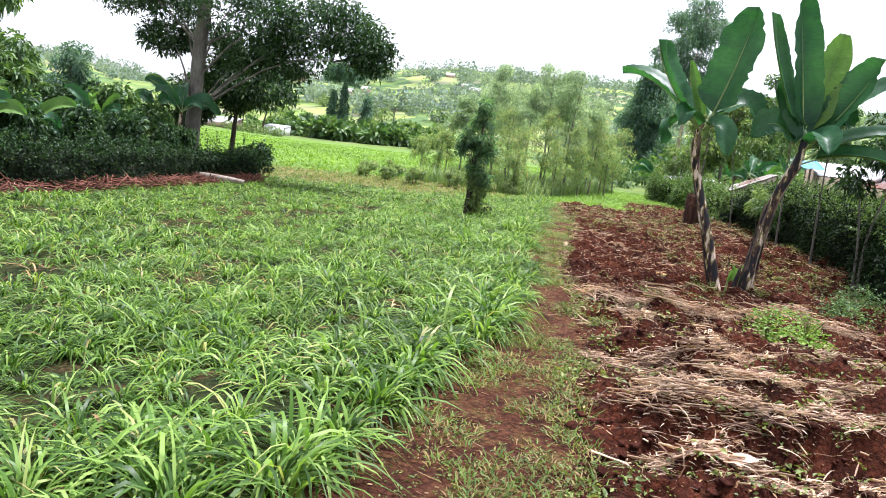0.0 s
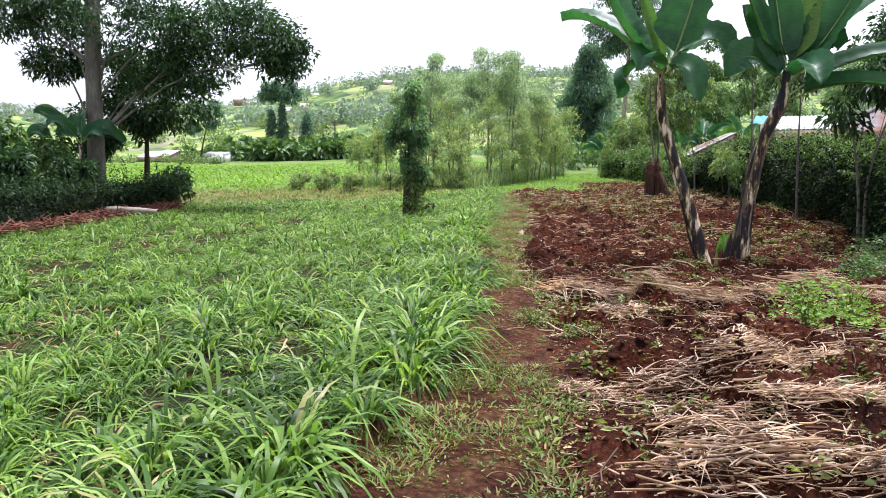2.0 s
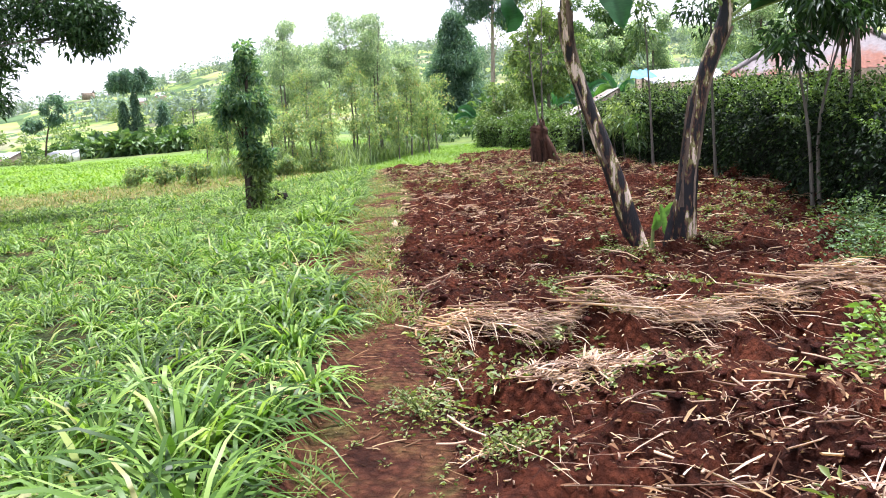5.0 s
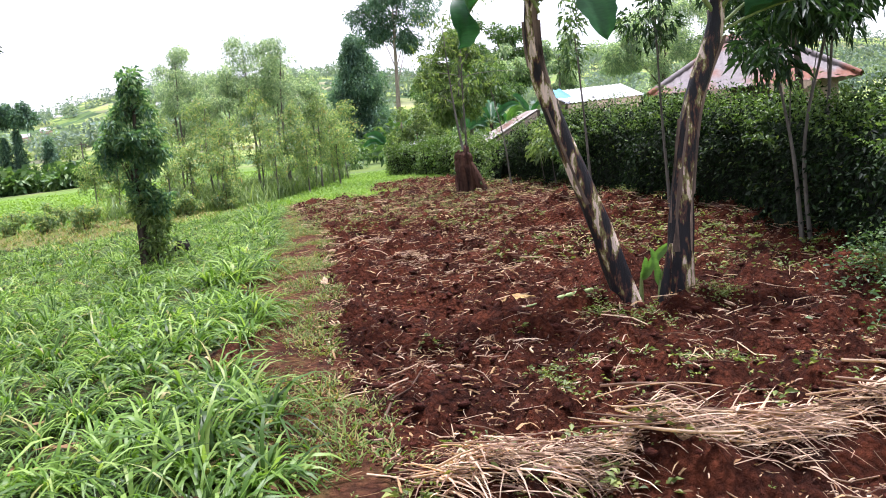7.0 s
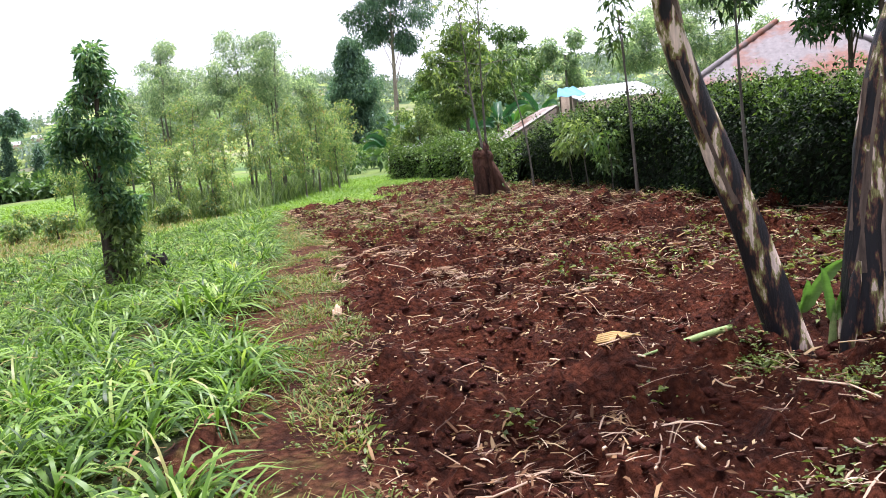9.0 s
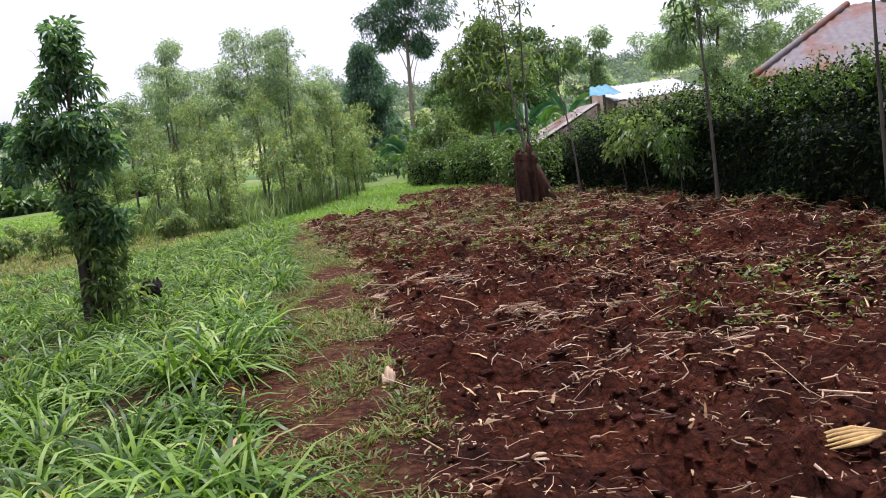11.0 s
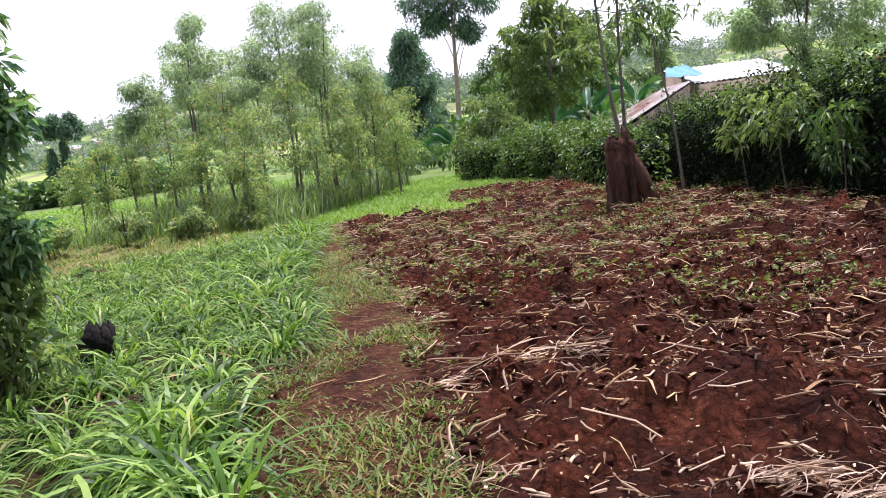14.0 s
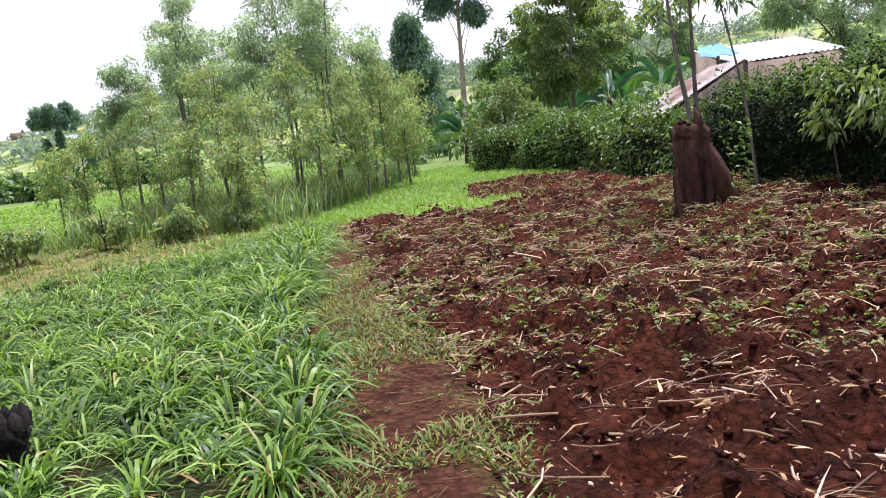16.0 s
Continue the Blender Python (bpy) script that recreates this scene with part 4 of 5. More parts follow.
def banana_plant(base, path, radii, leaves, label, sheaths=7):
    root = woody("banana_plant", base, label, "banana plant", "banana plants")
    c = curve(path, 16)
    rr = np.interp(np.linspace(0, 1, 16), np.linspace(0, 1, len(radii)), radii)
    raw("stem", *tube(c, rr, 14, 0.1), M_BSTEM, root, True)
    for k in range(sheaths):
        i = int(rng.integers(2, 11))
        a = rng.uniform(0, 6.28)
        d = np.array([math.cos(a), math.sin(a), 0])
        n = int(rng.integers(3, 5))
        line = c[i:i + n + 1] + d * (rr[i:i + n + 1, None] * 1.03)
        line = line + d * (np.linspace(0, 1, len(line)) ** 2 * rng.uniform(0.0, 0.04))[:, None]
        sd = np.cross(d, [0, 0, 1.0])
        ww = np.linspace(0.032, 0.008, len(line))[:, None] * rng.uniform(0.7, 1.4)
        v = np.concatenate([line + sd * ww - d * 0.02, line + d * 0.008, line - sd * ww - d * 0.02])
        m = len(line)
        q = [(r * m + j, r * m + j + 1, (r + 1) * m + j + 1, (r + 1) * m + j) for r in range(2) for j in range(m - 1)]
        raw("sheath", v, q, M_SHEATH, root, True)
    for lf in leaves:
        banana_leaf(root, *lf)
    return root


banana_plant(at(1.80, 13.8), [(0.05, 0, -0.12), (-0.24, 0.05, 0.85), (-0.58, 0.08, 1.85), (-0.68, 0.0, 2.35), (-0.66, -0.08, 2.8)], [0.12, 0.088, 0.07, 0.062, 0.05], [
    ((-0.62, -0.08, 2.5), (-2.05, 0.5, 3.4), 0.50, (-0.15, 0, 0.6), (0.5, -0.5, 0.9)),
    ((-0.62, -0.08, 2.55), (-1.55, -0.1, 3.95), 0.66, (-0.28, 0, 0.0), (1.0, -0.45, 0.5)),
    ((-0.6, -0.08, 2.6), (-0.1, -0.1, 4.6), 0.82, (0.1, 0, 0.0), (-0.45, -1, 0.1)),
    ((-0.6, -0.05, 2.6), (0.25, 0.15, 2.85), 0.55, (0.1, 0.1, 0.7), (-0.3, -0.7, 0.7)),
    ((-0.62, -0.08, 2.5), (-1.05, -0.45, 2.6), 0.40, (-0.1, -0.1, 0.55), (0.4, -0.2, 0.9)),
    ((-0.62, -0.05, 2.6), (-0.2, 0.75, 3.5), 0.55, (0, 0.1, 0.35), (0, -1, 0.5)),
    ((-0.64, -0.1, 2.6), (-0.2, -0.45, 2.2), 0.40, (0.1, -0.1, 0.5), (-0.3, -0.4, 0.9)),
    ((-0.66, -0.05, 2.6), (-1.25, 0.3, 2.3), 0.38, (-0.1, 0.05, 0.55), (0.4, -0.4, 0.9)),
    ((-0.62, -0.08, 2.6), (-0.98, 0.1, 3.7), 0.20, (0.03, 0, 0.0), (0, -1, 0), True),
], "banana plant with ragged brown stem and broad green leaves", 8)
banana_plant(at(2.28, 13.85), [(0, 0, -0.12), (0.09, 0.05, 0.8), (0.22, 0.05, 1.6), (0.44, 0.05, 2.2), (0.5, 0.08, 2.6)], [0.135, 0.098, 0.08, 0.072, 0.055], [
    ((0.5, 0.08, 2.4), (-0.35, 0.15, 4.55), 0.46, (-0.15, 0, 0.0), (0.9, -0.7, 0.2)),
    ((0.5, 0.08, 2.45), (0.0, -0.1, 4.9), 0.62, (0.0, 0, 0.0), (0.5, -1, 0.1)),
    ((0.5, 0.08, 2.45), (0.85, 0.35, 4.35), 0.56, (0.0, 0, 0.1), (-0.2, -1, 0.0), True),
    ((0.5, 0.08, 2.4), (1.4, -0.1, 3.95), 0.72, (0.12, 0, -0.05), (-0.9, -0.8, 0.35)),
    ((0.5, 0.08, 2.4), (2.0, 0.2, 3.75), 0.46, (-0.1, 0, 0.35), (-0.6, -0.6, 0.8)),
    ((0.5, 0.08, 2.25), (2.3, 0.0, 2.75), 0.42, (0.0, 0, 0.5), (-0.2, -0.5, 0.9)),
    ((0.5, 0.08, 2.2), (2.0, -0.3, 2.25), 0.42, (0.0, 0, 0.4), (0.0, -0.5, 0.9)),
    ((0.48, 0.05, 2.3), (-0.35, -0.15, 2.5), 0.52, (-0.1, -0.05, 0.75), (0.3, -0.8, 0.5)),
    ((0.5, 0.02, 2.4), (0.75, -0.6, 2.35), 0.5, (0.1, -0.1, 0.55), (-0.2, -0.5, 0.9)),
    ((0.5, 0.05, 2.4), (1.15, 0.1, 2.9), 0.55, (0.1, 0, 0.5), (-0.5, -0.8, 0.5)),
    ((0.48, 0.05, 2.35), (-0.1, 0.2, 3.5), 0.60, (-0.2, 0.1, 0.1), (0.8, -0.8, 0.2)),
], "banana plant with ragged brown stem and broad green leaves", 9)


def sucker(x, y, leaves, label):
    root = woody("banana_sucker", at(x, y), label, "banana shoot")
    raw("stem", *tube(curve([(0, 0, -0.03), (0.01, 0, 0.12), (0.02, 0, 0.3)], 6), np.linspace(0.03, 0.012, 6), 8), M_MIDRIB, root, True)
    for lf in leaves:
        banana_leaf(root, *lf)


sucker(2.02, 14.1, [((0, 0, 0.15), (0.3, -0.05, 0.55), 0.09, (-0.05, 0, 0.1), (0, -1, 0.3), True), ((0, 0, 0.2), (0.04, -0.05, 0.45), 0.07, (0.03, 0, 0), (0, -1, 0), True)], "pale green young banana shoot between the stems")
sucker(2.12, 13.9, [((0, 0, 0.1), (-0.06, 0, 0.5), 0.07, (0.02, 0, 0), (0, -1, 0), True), ((0, 0, 0.1), (0.15, 0.05, 0.35), 0.07, (0, 0, 0.1), (0, -1, 0.3), True)], "pale green young banana shoot between the stems")
_r = woody("dead_stem", at(2.1, 13.68), "short dead black banana stem leaning beside the live ones", "dead stem")
raw("stem", *tube(curve([(-0.05, 0, -0.08), (0.0, 0, 0.2), (0.06, 0, 0.52)], 7), [0.05, 0.045, 0.042, 0.04, 0.036, 0.03, 0.012], 8, 0.2), M_BSTEM, _r, True)


# ---- stump with sprouts ----
def big_stump():
    root = woody("tree_stump", at(2.33, 26.1), "old dark broken tree stump with slender shoots", "stump")
    c = curve([(-0.1, 0, -0.06), (-0.1, 0, 0.4), (-0.1, 0, 0.75), (-0.12, 0, 1.0)], 12)
    s = np.linspace(0, 1, 12)
    v, q = tube(c, 0.215 - 0.03 * s + 0.04 * np.exp(-s * 9), 26, 0.24)
    raw("stump_body", v, q, M_STUMP, root, True)
    sp = []
    for k in range(16):
        a = 6.28 * k / 16
        d = np.array([math.cos(a), math.sin(a), 0])
        h = 0.06 + 0.42 * rng.random() * (0.3 + 0.7 * (k % 4 == 1))
        b = np.array([-0.12, 0, 0.93]) + d * 0.13
        sp.append(tube(curve([b, b + d * 0.02 + [0, 0, h * 0.6], b - d * 0.03 + [0, 0, h]], 5), [0.075, 0.06, 0.045, 0.025, 0.006], 5, 0.25))
    for piece in sp:
        raw("splinter", *piece, M_STUMP, root, True)
    bt = [tube(curve([(0.04, -0.05, 0.8), (0.2, -0.08, 0.36), (0.36, -0.1, -0.03)], 6), [0.07, 0.10, 0.12, 0.12, 0.1, 0.05], 8, 0.2)]
    for piece in bt:
        raw("buttress", *piece, M_STUMP, root, True)
    shoots = [((-0.1, 0, 1.1), (-0.22, 0.1, 2.2), (-0.33, 0.1, 3.9), 0.032), ((0.0, 0.05, 1.1), (0.02, 0.1, 2.4), (0.08, 0.1, 4.1), 0.028)]
    tips = []
    for a, b, c2, r in shoots:
        p = curve([a, b, c2], 9)
        sh = raw("shoot", *tube(p, np.linspace(r, r * 0.35, 9), 7), M_BARK, root, True)
        for k in range(4, 9):
            for _ in range(2):
                e = p[k] + rng.normal(0, 1, 3) * [0.5, 0.5, 0.2] + [0, 0, 0.2]
                raw("twig", *tube(curve([p[k], (p[k] + e) / 2 + [0, 0, 0.06], e], 4), [0.008, 0.006, 0.005, 0.003], 4), M_BARK, sh)
                tips += [(e + p[k]) / 2, e, e + rng.normal(0, 0.1, 3)]
    tips = np.repeat(np.array(tips), 9, axis=0)
    n = len(tips)
    raw("foliage", *leaf_quads(tips + rng.normal(0, 0.12, (n, 3)), rng.normal(size=(n, 3)) + [0, 0, -0.4], rng.uniform(0.09, 0.17, n), rng.uniform(0.025, 0.045, n), 0.4), M_LIGHTTREE, root)
    m = 260
    a = rng.uniform(0, 6.28, m)
    p = np.stack([0.42 * np.cos(a) + 0.1, 0.3 * np.sin(a) - 0.05, 0.25 + 0.8 * rng.random(m)], -1)
    k = p[:, 0] > 0.12
    raw("moss_leaves", *leaf_quads(p[k], unit(p[k] * [1, 1, 0]) + rng.normal(size=(k.sum(), 3)) * 0.5, 0.08, 0.04), M_HEDGETOP, root)


big_stump()
_r = woody("burnt_stump", at(-3.36, 20.75, -0.05), "small charred black tree stump in the grass", "stump")
raw("stump_body", *tube(curve([(0, 0, -0.1), (0.01, 0, 0.14), (0.03, 0.02, 0.3)], 9), [0.16, 0.135, 0.12, 0.115, 0.12, 0.105, 0.12, 0.10, 0.085], 13, 0.34), two_scale("charred_wood", (0.004, 0.004, 0.004), (0.03, 0.024, 0.02), 8, 40, 0.9, 0.8), _r)

M_CHAR = bpy.data.materials["charred_wood"]
for k in range(9):
    a_ = 6.28 * k / 9
    e_ = np.array([0.03 + 0.075 * math.cos(a_), 0.02 + 0.075 * math.sin(a_), 0.26])
    raw("splinter", *tube(np.stack([e_, e_ + [0.01, 0, 0.05], e_ + [0.0, 0.01, 0.06 + 0.08 * rng.random()]]), [0.04, 0.032, 0.006], 5, 0.3), M_CHAR, _r)

# ---- lone leafy tree in the grass ----
LONE = tree("leafy_tree", at(-3.69, 19.8), (0.18, 0, 2.75), 0.042,
     [(-0.02, 0, 2.05, 0.42, 0.38, 0.3), (-0.06, 0, 1.64, 0.44, 0.38, 0.28), (0.08, 0, 2.45, 0.24, 0.22, 0.26), (0.12, 0, 2.78, 0.1, 0.1, 0.2), (-0.3, 0, 1.9, 0.2, 0.18, 0.2), (0.3, 0, 1.8, 0.18, 0.16, 0.16), (0.05, 0, 1.25, 0.2, 0.18, 0.18), (0.32, 0, 1.05, 0.14, 0.14, 0.14)],
     6200, 0.095, M_LONE, M_DARKBARK, "slender leafy dark green tree standing in the grass", sub=9, subsize=0.13, droop=0.35, width=0.36)
tree("shrub", at(-3.5, 19.75), (0.05, 0, 0.8), 0.02, [(0.05, 0, 0.72, 0.16, 0.16, 0.26), (0.04, 0, 0.35, 0.2, 0.18, 0.26), (-0.12, 0, 0.95, 0.12, 0.12, 0.16)], 1100, 0.10, M_LIGHTTREE, M_DARKBARK, "leafy yellow-green shrub beside the slender tree", sub=8, subsize=0.13, category="shrub")
for sx, sy in ((-0.06, 0.05), (0.1, -0.03)):
    raw("side_stem", *tube(curve([(sx, sy, -0.05), (sx * 0.8, sy, 0.8), (sx * 0.5, sy, 1.7)], 7), np.linspace(0.035, 0.015, 7), 7, 0.1), M_DARKBARK, LONE, True)


# ---- thin young trees along the hedge ----
def pole_tree(x, y, top, r, crown, n, label, leaf=None):
    return tree("young_tree", at(x, y), top, r, crown, n, 0.13, leaf or M_DARKLEAF, M_BARK, label, "young trees along the hedge", sub=7, subsize=0.2, r1=0.4, width=0.32, droop=0.5, bend=0.03)


T1 = "thin young tree with a pale bare trunk before the hedge"
pole_tree(4.2, 22.5, (-0.12, 0.1, 3.1), 0.028, [(-0.1, 0.1, 2.9, 0.35, 0.35, 0.5), (-0.1, 0.1, 3.7, 0.3, 0.3, 0.5)], 420, T1, M_TREE)
pole_tree(4.35, 19.0, (-0.05, 0.1, 2.9), 0.026, [(-0.1, 0.1, 2.9, 0.4, 0.4, 0.45), (0.1, 0.1, 3.5, 0.3, 0.3, 0.4)], 500, T1)
pole_tree(4.3, 15.3, (-0.2, 0.1, 2.0), 0.028, [(-0.3, 0.1, 2.2, 0.4, 0.4, 0.35), (0.1, 0.0, 2.6, 0.45, 0.4, 0.4)], 800, T1)
pole_tree(4.36, 15.25, (0.32, 0.1, 2.4), 0.026, [(0.35, 0.1, 2.5, 0.45, 0.4, 0.4), (0.6, 0.2, 3.0, 0.5, 0.4, 0.4)], 900, T1)
pole_tree(5.0, 15.9, (0.15, 0.1, 2.4), 0.03, [(0.1, 0.1, 2.6, 0.55, 0.5, 0.5), (0.4, 0.1, 3.3, 0.6, 0.5, 0.5), (-0.2, 0.3, 3.2, 0.5, 0.5, 0.4)], 1400, T1)
pole_tree(3.6, 27.4, (-0.35, 0.1, 2.6), 0.024, [(-0.35, 0.1, 2.8, 0.4, 0.4, 0.5)], 350, T1, M_TREE)
T2 = "feathery light green sapling growing before the hedge"
pole_tree(4.2, 25.2, (0.05, 0, 1.2), 0.013, [(0.05, 0, 1.15, 0.42, 0.4, 0.22), (0.0, 0, 0.8, 0.36, 0.34, 0.18)], 520, T2, M_LIGHTTREE)
pole_tree(4.25, 23.9, (-0.05, 0, 1.0), 0.012, [(-0.05, 0, 1.0, 0.4, 0.36, 0.2), (0.05, 0, 0.65, 0.3, 0.3, 0.16)], 420, T2, M_TREE)
pole_tree(4.3, 26.6, (0.0, 0, 1.35), 0.014, [(0.0, 0, 1.3, 0.45, 0.42, 0.3), (0.05, 0, 0.9, 0.4, 0.36, 0.2)], 560, T2, M_LIGHTTREE)
tree("broadleaf_tree", at(6.6, 16.5), (0.1, 0, 3.0), 0.10, [(0, 0, 3.2, 1.3, 1.2, 0.9), (0.8, 0.3, 4.3, 1.3, 1.2, 1.0), (-0.6, 0.6, 4.4, 1.0, 1.0, 0.9)], 5200, 0.15, M_DARKLEAF, M_DARKBARK, "dark green broadleaf tree behind the hedge", sub=14, subsize=0.35)
tree("broadleaf_tree", at(8.2, 22.6), (0.0, 0, 3.4), 0.07, [(-0.7, -0.6, 2.7, 0.6, 0.6, 0.45), (0.0, -0.4, 2.9, 0.7, 0.6, 0.5), (0.5, 0, 3.3, 0.8, 0.7, 0.5), (-0.5, 0, 3.7, 0.9, 0.8, 0.6), (0.3, 0, 4.4, 1.0, 0.9, 0.6)], 4200, 0.15, M_DARKLEAF, M_DARKBARK, "dark green broadleaf tree behind the hedge", sub=12, subsize=0.26)
tree("broadleaf_tree", at(7.6, 21.0), (0.0, 0, 3.0), 0.11, [(0, 0, 3.9, 1.3, 1.2, 1.0), (0.9, 0.2, 4.6, 1.2, 1.2, 1.0)], 3600, 0.15, M_DARKLEAF, M_DARKBARK, "dark green broadleaf tree behind the hedge", sub=14, subsize=0.35)

# ---- left side: big tree, thin trees, bananas ----
tree("shade_tree", at(-15.2, 26.0), (0.2, 0, 9.0), 0.28, [(-5.0, 0, 6.9, 1.6, 1.5, 0.8), (-3.0, 0, 6.3, 1.5, 1.5, 0.9), (-1.4, 0.3, 6.2, 1.5, 1.5, 1.1), (0.9, -0.4, 6.2, 1.7, 1.5, 1.1), (2.6, 0, 5.6, 1.7, 1.5, 1.0), (4.2, 0, 5.8, 1.6, 1.4, 1.0), (5.6, -0.2, 5.6, 1.3, 1.2, 0.9), (3.4, 0.6, 4.6, 1.4, 1.2, 0.8), (6.3, -0.2, 4.8, 0.8, 0.8, 0.7), (0.3, 0.4, 8.2, 3.4, 2.4, 1.5), (1.5, 0.8, 4.5, 1.2, 1.0, 0.8), (-1.6, 0.8, 4.8, 1.1, 1.0, 0.7)],
     30000, 0.16, M_DARKLEAF, M_BARK, "large shade tree with a thick dark grey trunk", sub=40, subsize=0.34, width=0.4, r1=0.75, bend=0.004)
tree("dark_tree", at(-15.2, 29.0), (0.1, 0, 3.6), 0.13, [(0, 0, 3.8, 1.6, 1.4, 1.1), (1.2, 0, 3.6, 1.3, 1.2, 0.8), (-0.8, 0, 4.8, 1.3, 1.2, 0.9), (0.3, 0, 2.9, 1.2, 1.0, 0.6), (-1.6, 0, 3.2, 1.0, 1.0, 0.9)],
     7000, 0.2, M_DARKLEAF, M_DARKBARK, "small dark-leaved tree behind the hedge", sub=18, subsize=0.36)
tree("dark_tree", at(-17.2, 28.3), (0, 0, 2.6), 0.07, [(0, 0, 2.4, 0.9, 0.8, 0.9), (0.8, 0, 1.9, 0.7, 0.7, 0.7)], 2200, 0.2, M_DARKLEAF, M_DARKBARK, "small dark-leaved tree behind the hedge", sub=10, subsize=0.3)
tree("cypress_tree", at(-23.5, 30), (0, 0, 3.6), 0.12, [(0, 0, 1.2, 1.6, 1.4, 1.2), (0, 0, 2.4, 1.3, 1.2, 1.0), (0, 0, 3.5, 0.7, 0.7, 0.9)], 5000, 0.22, M_CON, M_DARKBARK, "dark green cypress tree behind the hedge", sub=18, subsize=0.35, width=0.3)
tree("bushy_tree", at(-15.2, 15.4), (0, 0, 2.6), 0.1, [(0, 0, 1.2, 1.1, 1.1, 1.0), (0.2, 0, 2.4, 1.0, 1.0, 0.9), (-0.8, 0, 3.4, 1.4, 1.2, 1.0), (-0.2, 0.4, 4.4, 1.2, 1.2, 0.9)], 6500, 0.22, M_TREE, M_DARKBARK, "bushy green tree at the hedge", sub=16, subsize=0.34)
tree("bushy_tree", at(-18.0, 23.5), (0, 0, 2.0), 0.1, [(0, 0, 1.2, 1.3, 1.1, 0.9), (0.2, 0, 2.2, 1.2, 1.0, 0.8)], 4500, 0.24, M_DARKLEAF, M_DARKBARK, "dark bushy tree at the hedge", sub=16, subsize=0.34)
tree("bushy_tree", at(-17.0, 19.0), (0, 0, 2.2), 0.09, [(0, 0, 1.5, 1.3, 1.2, 1.2), (-1.6, 0.2, 2.6, 1.6, 1.2, 1.3), (-0.4, 0, 3.0, 1.1, 1.0, 0.7), (-2.6, 0.5, 4.0, 1.4, 1.2, 1.0)], 6500, 0.24, M_TREE, M_DARKBARK, "bushy green tree at the hedge", sub=16, subsize=0.36)


def left_banana(x, y, h, label="banana plant with drooping green leaves behind the hedge", big=1.0):
    a = rng.uniform(0, 6.28, 7)
    lv = []
    for k in a:
        e = rng.uniform(0.3, 1.0)
        r = big * rng.uniform(0.7, 1.3)
        lv.append(((0, 0, h), (math.cos(k) * r, math.sin(k) * r, h + big * (1.3 * e - 0.35)), 0.36 * big, (math.cos(k) * 0.1, math.sin(k) * 0.1, 0.55 * big), (0.1, -1, 0.6), bool(rng.random() < 0.15)))
    banana_plant(at(x, y), [(0, 0, -0.05), (0.02, 0, h * 0.5), (0, 0, h)], [0.12, 0.1, 0.07], lv, label, 2)


for ex, ey, eh in ((-14.0, 13.5, 1.7), (-14.2, 16.0, 2.1), (-14.4, 18.6, 1.8), (-14.6, 20.8, 1.9), (-14.6, 23.4, 1.6), (-15.6, 21.8, 2.6), (-16.2, 24.6, 2.2), (-13.6, 27.6, 1.2), (-19.5, 22.5, 3.0), (-21.0, 25.5, 2.6)):
    tree("shrub", at(ex, ey), (0, 0, eh * 0.8), 0.04, [(0, 0, eh * 0.6, 0.9, 0.8, eh * 0.4), (0.3, 0, eh * 0.85, 0.5, 0.5, eh * 0.25)], 1900, 0.19, M_DARKLEAF if ex > -15.5 else M_TREE, M_DARKBARK, "overgrown dark shrub in the old hedge", "shrubs in the old hedge", sub=12, subsize=0.26, category="shrub")
left_banana(-17.4, 27.0, 2.2, big=1.2)
left_banana(-18.6, 25.8, 1.5)
left_banana(-16.9, 25.6, 1.4)
left_banana(-20.5, 27.5, 1.6)
left_banana(-14.2, 16.6, 1.2, big=1.15)
left_banana(-14.2, 14.9, 1.2, big=1.2)
left_banana(-15.2, 25.2, 2.2, big=1.2)
left_banana(-15.4, 21.2, 1.6, big=1.0)
left_banana(-14.8, 18.4, 1.0, big=1.0)

_r = woody("log", at(-12.3, 23.0, 0.08), "pale cut log lying along the hedge", "log")
raw("log_body", *tube(curve([(-1.0, 0.15, 0.12), (0, 0, 0.14), (0.9, -0.1, 0.12)], 7), [0.10, 0.11, 0.11, 0.10, 0.10, 0.09, 0.08], 10, 0.06), M_PALEBARK, _r, True)
_x, _y = rng.uniform(-13.6, -12.1, 1500), rng.uniform(11, 26, 1500)
tagged(raw("brush_litter", *strands(np.stack([_x, _y, height(_x, _y) + 0.04 + 0.2 * rng.random(1500)], -1), rng.uniform(0, 6.28, 1500), rng.uniform(0.2, 0.8, 1500), rng.normal(0, 0.3, 1500), 0.016), two_scale("brown_brush", (0.06, 0.022, 0.015), (0.26, 0.11, 0.075), 2, 20, 0.9, 0.3)),
       "brown dry twigs heaped under the hedge", "brush", kind="stuff")

